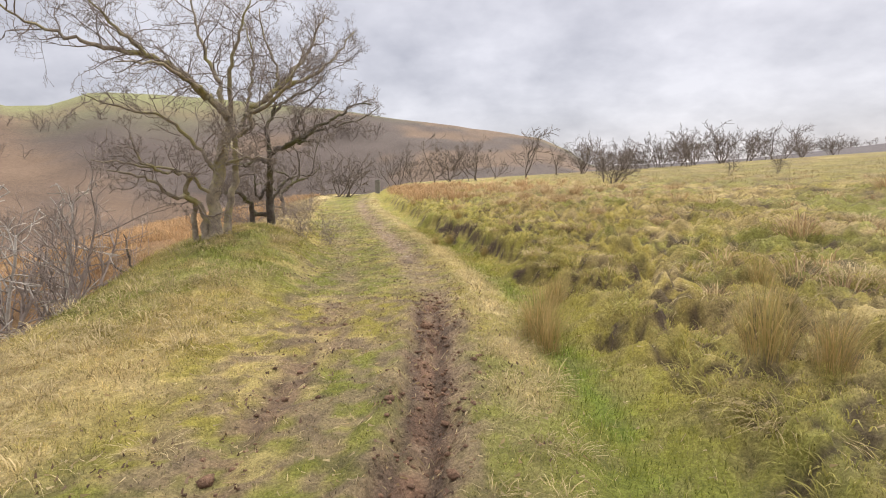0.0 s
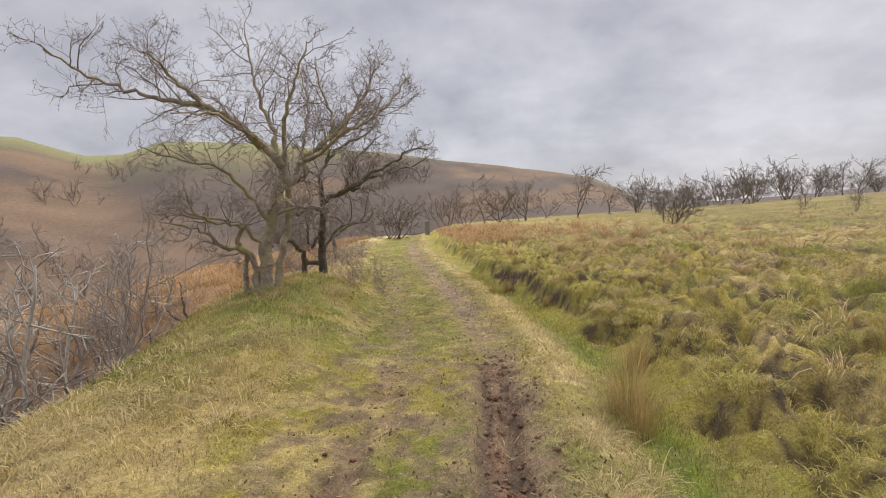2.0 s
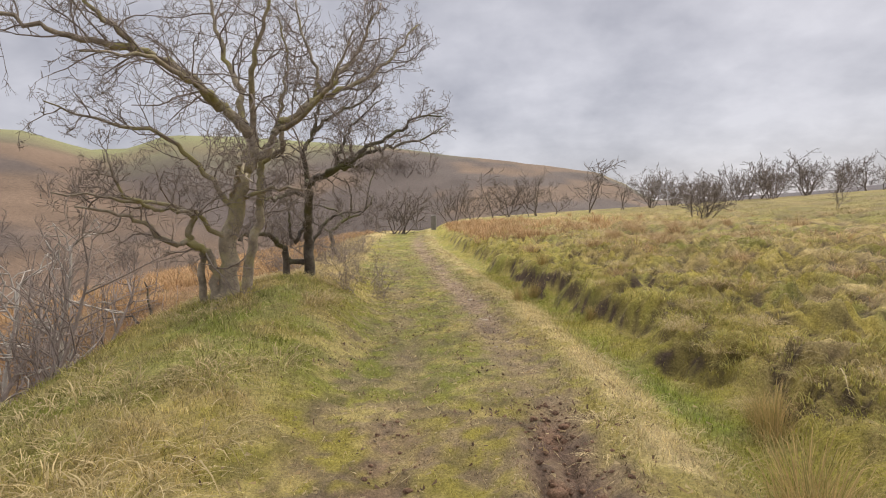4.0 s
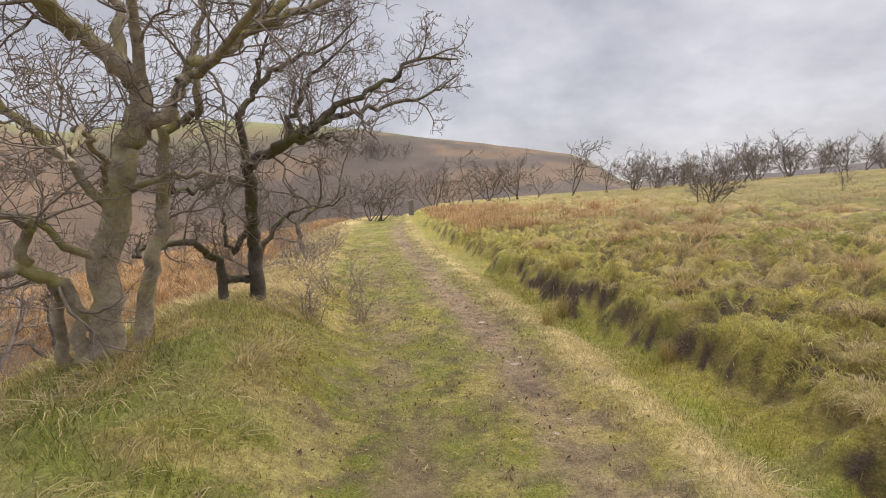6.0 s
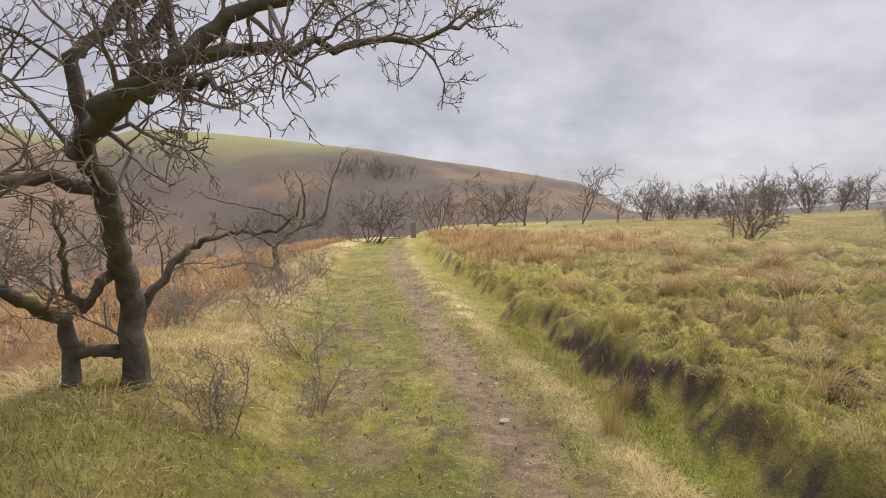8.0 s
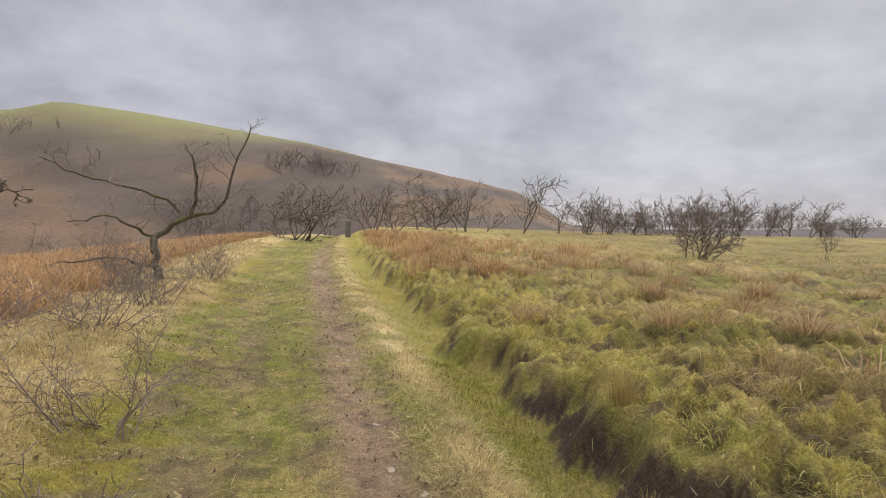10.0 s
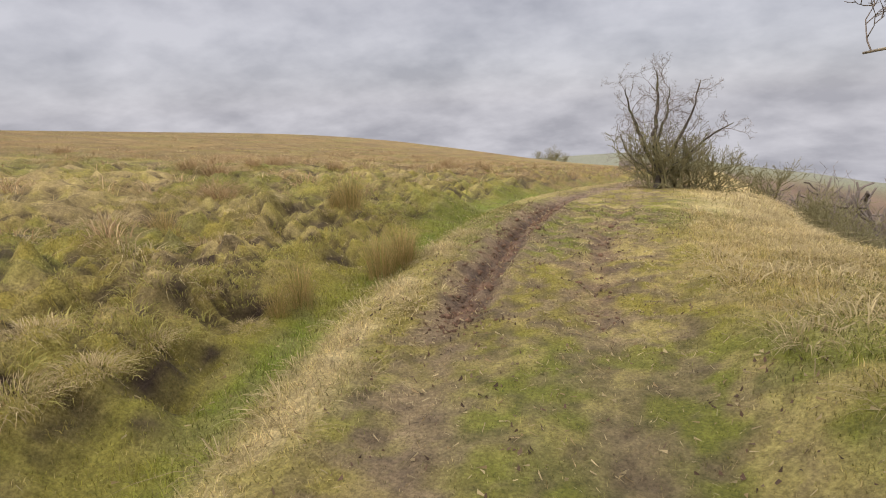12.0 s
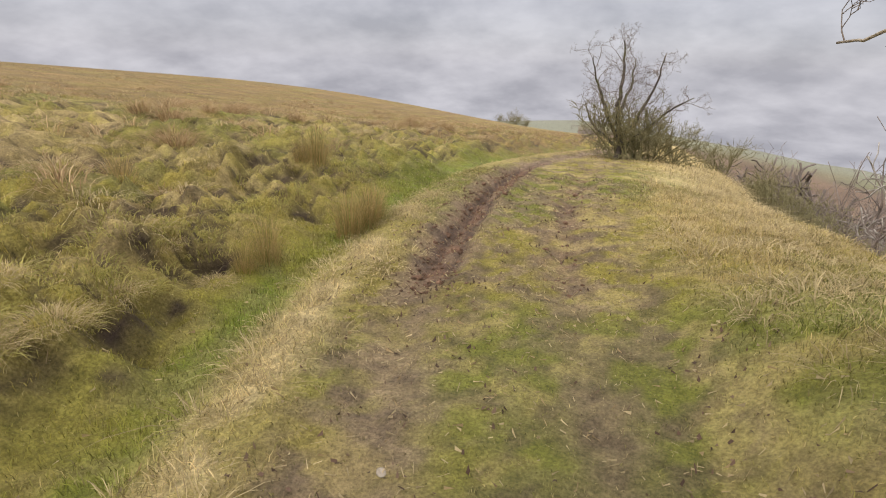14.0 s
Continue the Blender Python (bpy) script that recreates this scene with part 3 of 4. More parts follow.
DARK_LIMBS = [
    ([(-0.02, 1.2, -0.6), (-0.06, 1.36, -0.9), (0.08, 1.43, -1.4), (0.27, 1.54, -1.7), (0.5, 1.72, -1.8), (0.77, 1.86, -1.9), (1.08, 2.07, -1.9), (1.45, 2.12, -1.9)], 0.052, 0.006, 0.42, 16),
    ([(0.11, 1.44, -1.45), (0.33, 1.59, -1.7), (0.55, 1.71, -1.6), (0.9, 1.77, -1.5), (1.38, 1.92, -1.4), (1.75, 2.14, -1.3)], 0.036, 0.006, 0.38, 14),
    ([(0.22, 1.5, -1.65), (0.38, 1.51, -1.8), (0.5, 1.45, -2.0)], 0.026, 0.006, 0.3, 6),
    ([(-0.08, 1.33, -0.8), (-0.1, 1.75, -0.8), (0.04, 2.01, -0.7), (0.14, 2.35, -0.6), (0.31, 2.73, -0.5)], 0.04, 0.007, 0.5, 12),
    ([(0.17, 1.49, -1.5), (0.24, 1.76, -1.5), (0.46, 2.06, -1.4), (0.78, 2.37, -1.3)], 0.03, 0.007, 0.45, 11),
    ([(-0.05, 1.22, -0.63), (-0.31, 1.21, -0.8), (-0.55, 1.15, -1.1), (-0.7, 1.2, -1.4)], 0.038, 0.007, 0.4, 8),
    ([(0.04, 2.0, -0.7), (0.35, 2.3, -0.6), (0.75, 2.5, -0.5), (1.1, 2.85, -0.4)], 0.03, 0.007, 0.5, 9),
]
limbed_tree("hawthorn_tree", (-3.3, 10.1, ground_z(-3.3, 10.1) - 0.03), 28, DARK_STEMS + DARK_LIMBS,
            PLAN, 9, "bare dark-stemmed hawthorn leaning over the track verge", (BARK_DARK, TWIG))

limbed_tree("hawthorn_tree", (-5.5, 18.6, ground_z(-5.5, 18.6) - 0.05), 18, [
    ([(0.05, -0.2, 0), (-0.1, 0.35, 0), (-0.15, 0.85, 0)], 0.085, 0.06, 0.5, 2),
    ([(-0.15, 0.8, 0), (0.3, 1.15, 0.0), (0.85, 1.4, 0.1), (1.05, 2.0, 0.1), (1.3, 2.9, 0.1)], 0.055, 0.010, 0.6, 10),
    ([(0.3, 1.15, 0), (0.1, 1.4, 0.2), (-0.5, 1.6, 0.3), (-1.3, 1.75, 0.3), (-1.9, 2.0, 0.2)], 0.04, 0.008, 0.55, 9),
    ([(0.4, 1.2, 0), (0.5, 1.9, -0.3), (0.3, 2.4, -0.5)], 0.035, 0.008, 0.6, 7),
    ([(-0.1, 0.3, 0), (-0.8, 0.45, -0.3), (-1.5, 0.3, -0.5)], 0.03, 0.007, 0.45, 8),
    ([(-0.15, 0.8, 0), (-0.7, 1.1, -0.4), (-1.3, 1.0, -0.5)], 0.03, 0.007, 0.5, 7),
], PLAN[:1] + PLAN[2:], 12, "small crooked bare hawthorn among bracken", (BARK_DARK, TWIG))

limbed_tree("hawthorn_tree", (-7.0, 12.2, ground_z(-7.0, 12.2) - 0.1), 25, [
    ([(0, -0.3, 0), (-0.05, 0.6, 0), (-0.2, 1.2, 0), (-0.3, 1.9, 0)], 0.06, 0.012, 0.6, 8),
    ([(0, 0.5, 0), (0.5, 0.85, 0), (1.1, 0.9, 0.1)], 0.03, 0.008, 0.5, 7),
    ([(-0.1, 0.8, 0), (-0.6, 1.2, 0.2), (-1.1, 1.2, 0.3)], 0.03, 0.008, 0.5, 6),
], PLAN[:1] + PLAN[2:], 14, "stunted bare hawthorn on the valley edge", (BARK_DARK, TWIG))


def low_scrub(name, x, y, size, stems, seed, label, mat):
    """A thicket of thin stems from one foot."""
    rng = np.random.default_rng(seed)
    root = new(name)
    root.location = (x, y, ground_z(x, y) - 0.03)
    wood = Wood()
    for _ in range(stems):
        a, lean = rng.uniform(0, 6.28), rng.uniform(0.1, 0.9)
        p = (rng.normal(0, 0.12 * size), rng.normal(0, 0.12 * size), -0.03)
        shoot(rng, p, (math.cos(a) * lean, math.sin(a) * lean, 1), size * rng.uniform(0.6, 1.1), 0.008 * size ** 0.5, [wood], 0,
              [(6, 0.5, 4, 5), (4, 0.5, 3, 4), (0, 0, 3, 3)], 0.03)
    ob = new("tangle", wood.mesh("tangle", mat))
    ob.parent = root
    return tagged(root, label, "shrub")


low_scrub("thorn_shrub", -2.42, 11.05, 0.6, 7, 31, "sparse thorny sapling growing in straw-coloured grass", TWIG)
low_scrub("thorn_shrub", -2.65, 10.0, 0.55, 8, 32, "tangle of bare bramble stems under the trees", TWIG)
low_scrub("thorn_shrub", -2.9, 12.4, 0.8, 9, 33, "tangle of bare bramble stems under the trees", TWIG)
low_scrub("thorn_shrub", -4.6, 16.2, 0.9, 14, 34, "dense reddish thicket of bare bramble stems", TWIG)
low_scrub("thorn_shrub", -4.25, 14.6, 0.8, 13, 37, "dense reddish thicket of bare bramble stems", TWIG)
low_scrub("thorn_shrub", -4.9, 13.4, 0.9, 14, 38, "dense reddish thicket of bare bramble stems", TWIG)
low_scrub("thorn_shrub", -5.6, 15.0, 0.9, 14, 39, "dense reddish thicket of bare bramble stems", TWIG)
low_scrub("thorn_shrub", -5.4, 17.2, 1.0, 16, 35, "dense reddish thicket of bare bramble stems", TWIG)
low_scrub("thorn_shrub", -4.9, 19.2, 0.9, 14, 36, "dense reddish thicket of bare bramble stems", TWIG)


def far_tree(seed, tall, spread, stems, mat, plan=None, thin=0.013):
    """The mesh of a small bare tree for the distance."""
    rng = np.random.default_rng(seed)
    trunk, crown = Wood(), Wood(thin)
    wood = [trunk, crown]
    for k in range(stems):
        a = rng.uniform(0, 6.28)
        shoot(rng, (rng.normal(0, 0.1 * spread), rng.normal(0, 0.1 * spread), -0.1), (math.cos(a) * 0.35 * spread, math.sin(a) * 0.35 * spread, 1), tall * rng.uniform(0.75, 1.0),
              0.035 * tall / 2.5, wood, 0, plan or [(8, 0.5, 5, 6), (6, 0.5, 3, 4), (4, 0.5, 3, 3)], 0.10)
    return trunk.mesh("trunk", mat), crown.mesh("crown", mat)


KINDS = {
    "thorn": [far_tree(s, 3.0, 1.1, 2, TWIG_FAR, [(9, 0.6, 5, 5), (7, 0.5, 3, 3), (4, 0.5, 3, 2)]) for s in (41, 42, 43)],
    "bush": [far_tree(s, 2.2, 1.8, 9, TWIG_FAR, [(7, 0.5, 4, 4), (6, 0.5, 3, 3), (3, 0.5, 3, 2)]) for s in (44, 45)],
    "dense": [far_tree(s, 2.8, 1.3, 4, TWIG_FAR, [(9, 0.55, 5, 5), (7, 0.5, 3, 3), (4, 0.5, 3, 2)]) for s in (49, 50)],
    "birch": [far_tree(48, 4.5, 0.4, 1, TWIG_PALE, [(12, 0.35, 5, 7), (4, 0.5, 3, 3), (0, 0, 3, 3)])],
}


# lighter trees for the valley woods
KINDS["wood"] = [far_tree(s, 2.9, 1.2, 1, TWIG_VALLEY, [(9, 0.6, 5, 5), (5, 0.5, 3, 3), (3, 0.5, 3, 2)], 0.007) for s in (53, 54, 55)]
KINDS["thicket"] = [far_tree(s, 2.1, 1.8, 5, TWIG_VALLEY, [(6, 0.5, 3, 4), (5, 0.5, 3, 2)], 0.006) for s in (56, 57)]
KINDS["pole"] = [far_tree(s, 5.0, 0.55, 1, TWIG_VALLEY, [(13, 0.4, 5, 7), (5, 0.5, 3, 3), (2, 0.5, 3, 2)], 0.007) for s in (58, 59)]
KINDS["ivy"] = [far_tree(s, 1.7, 1.9, 12, IVY_TWIG, [(7, 0.5, 4, 4), (6, 0.5, 3, 3), (3, 0.5, 3, 2)], 0.006) for s in (51, 52)]
TALL = {"ivy": 2.1, "wood": 3.5, "thicket": 2.6, "pole": 5.6, "thorn": 3.6, "bush": 2.7, "tall": 5.6, "birch": 5.0, "dense": 3.4}


def plant(kind, i, x, y, scale, turn, name, label, group, sink=0.05):
    me = KINDS[kind][i % len(KINDS[kind])]
    if "below" in label or "valley" in label:
        # none stands much above the lip of the valley
        scale = min(scale, max(0.35, (1.9 - ground_z(x, y)) / TALL[kind]))
    root = new(name)
    root.matrix_world = Matrix.LocRotScale((x, y, ground_z(x, y) - sink), Euler((0, 0, turn)), (scale, scale, scale))
    for part_name, mesh in zip(("trunk", "crown"), me):
        ob = new(part_name, mesh)
        ob.parent = root
    return tagged(root, label, "tree" if kind not in ("bush", "thicket", "ivy") else "shrub", group)


rng = np.random.default_rng(77)
ROW = "bare hawthorn in a line along the moor edge"
plant("bush", 0, -7.2, 37.0, 1.55, 0.3, "thorn_bush", "dense rounded bare thorn bush beside the track", "far thorns")
for x, y, s, k in [(-4.3, 48.5, 1.0, "dense"), (-2.8, 48.8, 0.85, "dense"), (-1.2, 55, 1.25, "thorn"), (0.3, 56, 1.2, "dense"), (3.0, 56, 1.1, "dense"),
                   (5.0, 57, 0.9, "thorn"), (8.2, 56, 1.3, "thorn"), (11.5, 57, 1.0, "thorn"), (14.5, 58, 1.35, "dense"), (17, 60, 1.2, "bush"),
                   (19.5, 60, 1.2, "dense"), (21.5, 61, 1.3, "bush"), (23.5, 60, 1.2, "dense"), (25.5, 58, 1.4, "dense"), (28, 62, 1.2, "thorn"),
                   (30.5, 61, 1.4, "thorn"), (34, 62, 1.1, "thorn"), (37, 60, 1.2, "thorn"), (40, 62, 1.0, "bush"), (22, 66, 1.3, "thorn"), (27, 66, 1.3, "thorn"),
                   (15.6, 63, 1.2, "dense"), (18.4, 64, 1.3, "dense"), (20.6, 65, 1.2, "dense"), (24.6, 64, 1.3, "dense"), (26.6, 62, 1.3, "dense"), (29.2, 65, 1.3, "dense"),
                   (31.8, 64, 1.2, "dense"), (33.2, 66, 1.3, "dense"), (35.5, 64, 1.2, "dense"), (38.5, 65, 1.2, "dense"), (42, 65, 1.1, "dense"), (45, 64, 1.1, "bush")]:
    plant(k, int(rng.integers(9)), x, y, s * rng.uniform(0.92, 1.12) * (1.22 if x < 9.5 else 1.0), rng.uniform(0, 6.28), "hawthorn_tree" if k == "thorn" else "thorn_bush", ROW, "far thorns")
plant("bush", 1, 7.9, 26.0, 0.78, 1.0, "hawthorn_tree", "small dark bare hawthorn on the open moor", "far thorns")
for x, y, s in [(17.5, 29, 0.5), (16.0, 31, 0.42), (54, 8.0, 0.9), (44, 40, 0.6), (41, 43, 0.55), (34, 26, 0.4)]:
    plant("thorn", int(rng.integers(3)), x, y, s, rng.uniform(0, 6.28), "hawthorn_tree", "lone wind-bent bare hawthorn on the moor skyline", "moor thorns")
# behind the walker, at the valley edge
limbed_tree("hawthorn_tree", (-2.15, -4.7, ground_z(-2.15, -4.7) - 0.05), 190, [
    ([(0.0, -0.2, 0), (-0.05, 0.6, 0), (-0.15, 1.4, 0), (-0.1, 2.3, 0.1), (-0.2, 2.9, 0.1)], 0.09, 0.012, 0.8, 14),
    ([(-0.05, 0.5, 0), (-0.4, 1.2, 0.1), (-0.7, 1.9, 0.1), (-0.9, 2.5, 0.0)], 0.06, 0.010, 0.7, 11),
    ([(0.0, 0.5, 0), (0.35, 1.2, -0.1), (0.6, 1.8, -0.2), (0.75, 2.6, -0.2)], 0.06, 0.010, 0.7, 11),
    ([(0.1, 0.3, 0), (0.7, 0.9, 0.1), (1.2, 1.3, 0.2), (1.7, 1.6, 0.2)], 0.05, 0.010, 0.6, 10),
    ([(-0.1, 1.2, 0), (0.2, 1.9, 0.4), (0.3, 2.5, 0.7)], 0.045, 0.010, 0.7, 9),
    ([(-0.1, 0.4, 0), (-0.6, 0.8, 0.3), (-0.9, 1.4, 0.4)], 0.045, 0.010, 0.6, 9),
], PLAN, 61, "bare grey hawthorn with an ivy-grown foot at the bend", (BARK_DARK, TWIG))
for x, y, s in [(-2.05, -4.6, 1.0), (-2.5, -4.4, 1.0), (-2.9, -4.9, 0.95), (-3.5, -5.0, 0.7)]:
    plant("ivy", int(y * 10), x, y, s, x, "ivy_bush", "dense ivy-grown thicket at the foot of a thorn", "ivy thickets", 0.05)
for x, y, s in [(6.4, -57, 0.55), (7.2, -58, 0.75), (5.2, -57, 0.5), (8.6, -58, 0.45)]:
    plant("ivy", int(x), x, y, s * 1.5, x, "thorn_bush", "dark distant bush on the moor skyline", "skyline bushes", 0.1)
for i, (x, y, s) in enumerate([(-4.9, -6.0, 0.8), (-6.0, -3.6, 0.75), (-7.2, -5.8, 0.9), (-8.0, -2.2, 0.9), (-9.2, -4.5, 1.0), (-7.8, 0.2, 0.85), (-9.4, 1.6, 0.9), (-6.6, -8.5, 0.9),
                               (-8.6, -9, 1.0), (-10.5, -7, 1.1), (-11, -1, 1.1), (-12.5, -4, 1.2), (-11.5, 3.2, 1.0), (-13, 1, 1.1)]):
    plant(("ivy", "ivy", "bush")[i % 3], i, x, y, s * 0.85, i * 1.7, "hawthorn_tree" if i % 3 == 2 else "thorn_bush", "bare scrub thorn on the steep valley side", "edge scrub", 0.1)
# scrub filling the slope below the verge behind the walker
for i in range(160):
    y = 3.0 - 40.0 * ((i + 0.5) / 160) ** 1.3
    x = float(line(y)) - rng.uniform(4.1, 9.0) - 0.12 * max(0.0, -y)
    r = math.hypot(x + 1.1, y - 9.7)
    room = 1.5 - r * math.tan(radians(rng.uniform(5.7, 7.6) + max(0.0, y + 4.0) * 0.45)) - ground_z(x, y)
    kind = ("thicket", "ivy", "wood", "thicket")[i % 4]
    plant(kind, i, x, y, min(max(room / TALL[kind], 0.3), 1.15), i * 2.3, "valley_tree" if kind == "wood" else "thorn_bush", "olive-brown bare scrub on the slope under the verge", "slope scrub", 0.1)
# thicket just below the valley edge
for i in range(100):
    y = rng.uniform(1.5, 15) if i < 75 else rng.uniform(-6, 2)
    u = -rng.uniform(5.3, 12.5) if y < 12 else -rng.uniform(8, 18)
    k = ("wood", "thicket", "pole", "birch", "wood", "thicket")[i % 6]
    plant(k, i, u + float(line(y)), y, rng.uniform(0.7, 1.1), i * 2.1, {"thicket": "thorn_bush", "birch": "birch_tree"}.get(k, "valley_tree"),
          "slender pale bare birch below the valley edge" if k == "birch" else "tangled bare tree below the valley edge", "edge thicket", 0.1)
# woods in the valley
count = 0
for _ in range(4000):
    if count >= 190:
        break
    x, y = rng.uniform(-75, -8.5), rng.uniform(-40, 95)
    u = across(np.array([x]), np.array([y]))[0]
    r = math.hypot(x, y - 5)
    if u > (-9 if y < 13 else -15) or (y > 13 and u > -17) or rng.uniform() > 26 / (r + 8):
        continue
    k = ("pole", "wood", "thicket", "pole", "wood", "birch")[int(rng.integers(6))]
    plant(k, int(rng.integers(4)), x, y, rng.uniform(0.8, 1.25), rng.uniform(0, 6.28),
          {"thicket": "thorn_bush", "birch": "birch_tree"}.get(k, "valley_tree"), "slender pale bare birch in the valley wood" if k == "birch" else "bare winter tree in the valley wood", "valley wood", 0.1)
    count += 1


def far_wood(name, label, spots, seed, mat, size):
    """Woods too far off to count."""
    rng = np.random.default_rng(seed)
    wood = Wood(0.05)
    for x, y in spots:
        z = ground_z(x, y)
        for _ in range(2):
            a = rng.uniform(0, 6.28)
            shoot(rng, (x, y, z - 0.3), (math.cos(a) * 0.5, math.sin(a) * 0.5, 1), size * rng.uniform(0.7, 1.15), 0.10, [wood], 0, [(9, 0.45, 3, 4), (4, 0.5, 3, 3)], 0.1)
    me = wood.mesh(name, mat)
    return tagged(new(name, me), label, "woods", kind="stuff")


spots = []
for _ in range(3000):
    r, az = rng.uniform(85, 300), radians(rng.uniform(13, 95))
    x, y = -r * math.sin(az), 5 + r * math.cos(az)
    if vnoise(np.array([x / 26]), np.array([y / 26]), 90)[0] > 0.36 + 0.3 * (r - 85) / 215:
        spots.append((x, y))
far_wood("valley_wood", "purple-brown bare winter woods on the far valley side", spots[:620], 91, TWIG_FAR, 6.5)
spots = [(-51 + rng.normal(0, 10), 250 + rng.normal(0, 8)) for _ in range(45)]
far_wood("hillside_copse", "dark bare copse high on the far hill", spots, 92, TWIG_FAR, 7.0)
spots = []
for _ in range(120):
    r, az = rng.uniform(330, 400), radians(rng.uniform(-48, -18))
    spots.append((-r * math.sin(az), 5 + r * math.cos(az)))
far_wood("ridge_wood", "dark wood along the distant ridge", spots, 93, TWIG_FAR, 4.5)
spots = []
for _ in range(300):
    r, az = rng.uniform(12, 90), radians(rng.uniform(105, 174))
    x, y = -r * math.sin(az), 5 + r * math.cos(az)
    if across(np.array([x]), np.array([y]))[0] < -6.5:
        spots.append((x, y))
far_wood("valley_scrub", "brown bare scrub filling the valley below", spots, 94, TWIG_FAR, 2.8)


def stone_post(x, y):
    """A squat square pillar of rough stone."""
    bm = bmesh.new()
    bmesh.ops.create_cube(bm, size=1.0)
    bmesh.ops.scale(bm, vec=(0.42, 0.4, 1.3), verts=bm.verts)
    bmesh.ops.subdivide_edges(bm, edges=bm.edges, cuts=5, use_grid_fill=True)
    for v in bm.verts:
        v.co += noise.noise_vector(v.co * 3.0) * 0.05
        v.co.xy *= 1.0 - 0.06 * v.co.z
    me = bpy.data.meshes.new("stone_post")
    bm.to_mesh(me)
    me.materials.append(STONE)
    ob = new("stone_post", me)
    ob.location = (x, y, ground_z(x, y) + 0.62)
    tagged(ob, "squat dark weathered stone gatepost at the end of the track", "gatepost")


stone_post(-6.4, 50.5)


def track_stone(x, y, size, seed):
    """A flat stone trodden into the track."""
    bm = bmesh.new()
    bmesh.ops.create_icosphere(bm, subdivisions=2, radius=1.0)
    for v in bm.verts:
        v.co += noise.noise_vector(v.co * 1.4 + Vector((seed, 0, 0))) * 0.35
        v.co.z = max(min(v.co.z, 0.5), -0.5)
    bmesh.ops.scale(bm, vec=(size, size * 0.65, size * 0.16), verts=bm.verts)
    me = bpy.data.meshes.new("track_stone")
    bm.to_mesh(me)
    bm.free()
    me.materials.append(PALE_STONE)
    ob = new("track_stone", smooth(me))
    ob.location, ob.rotation_euler = (x, y, ground_z(x, y) + 0.004), (0, 0, seed)
    tagged(ob, "small pale flat stone trodden into the track", "stone", "track stones")


for i, (x, y, size) in enumerate([(-0.68, 9.55, 0.05), (-0.62, 9.72, 0.04), (-0.75, 9.62, 0.03), (-0.95, 11.1, 0.06), (-0.52, 8.1, 0.03), (-0.40, 8.35, 0.02),
                                  (-1.2, 12.3, 0.04), (-1.35, 13.0, 0.03), (-1.0, 12.0, 0.035), (-0.9, 9.9, 0.03)]):
    track_stone(x, y, size, i * 1.3)


def farmhouse(x, y, turn):
    """A far white house: walls, pitched roof with a chimney, windows and a door."""
    root = new("farmhouse")
    root.matrix_world = pose(x, y, ground_z(x, y), 0, 0, turn)

    def piece(name, size, at, mat, shape=None):
        bm = bmesh.new()
        bmesh.ops.create_cube(bm, size=1.0)
        bmesh.ops.scale(bm, vec=size, verts=bm.verts)
        if shape:
            for v in bm.verts:
                if v.co.z > 0:
                    v.co.y *= 0.02
        me = bpy.data.meshes.new(name)
        bm.to_mesh(me)
        bm.free()
        me.materials.append(mat)
        ob = new(name, me)
        ob.location, ob.parent = at, root
        return ob

    piece("wall", (12, 7, 5.5), (0, 0, 2.75), RENDER)
    piece("roof", (12.6, 7.8, 2.8), (0, 0, 6.9), SLATE, True)
    piece("chimney", (1, 1, 2), (4.5, 0, 8.2), STONE)
    for a in (-4, 0, 4):
        for b in (1.5, 4.0):
            piece("window", (1.2, 0.1, 1.3), (a, -3.52, b), SLATE)
    tagged(root, "small white farmhouse across the valley with slate roof", "house")


farmhouse(-175, -300, 30)


# ---- grass ----
def blades(x, y, z, tall, width, lean, colour, rng, fine):
    """Curved blades; fine ones have a bend, the others are single slips."""
    n = len(x)
    a = rng.uniform(0, 6.283, n)
    side = np.stack([np.cos(a), np.sin(a), np.zeros(n)], 1) * (width / 2)[:, None]
    b = rng.uniform(0, 6.283, n)
    out = np.stack([np.cos(b), np.sin(b), np.zeros(n)], 1) * (tall * lean)[:, None]
    foot = np.stack([x, y, z - 0.01], 1)
    up = np.zeros((n, 3))
    up[:, 2] = tall
    tip = foot + out + up * np.sqrt(np.clip(1 - 0.5 * lean ** 2, 0.15, 1))[:, None]
    if fine:
        mid = foot + out * 0.32 + up * 0.62
        v = np.stack([foot - side, foot + side, mid + side * 0.75, mid - side * 0.75, tip], 1).reshape(-1, 3)
        i = np.arange(n)[:, None] * 5
        f = (i + np.array([[0, 1, 2, 3, 3, 2, 4]])).ravel()
        s = np.tile([4, 3], n)
        c = np.repeat(colour, 5, 0)
    else:
        v = np.stack([foot - side, foot + side, tip], 1).reshape(-1, 3)
        f, s, c = np.arange(n * 3), np.full(n, 3), np.repeat(colour, 3, 0)
    return v, f, s, c


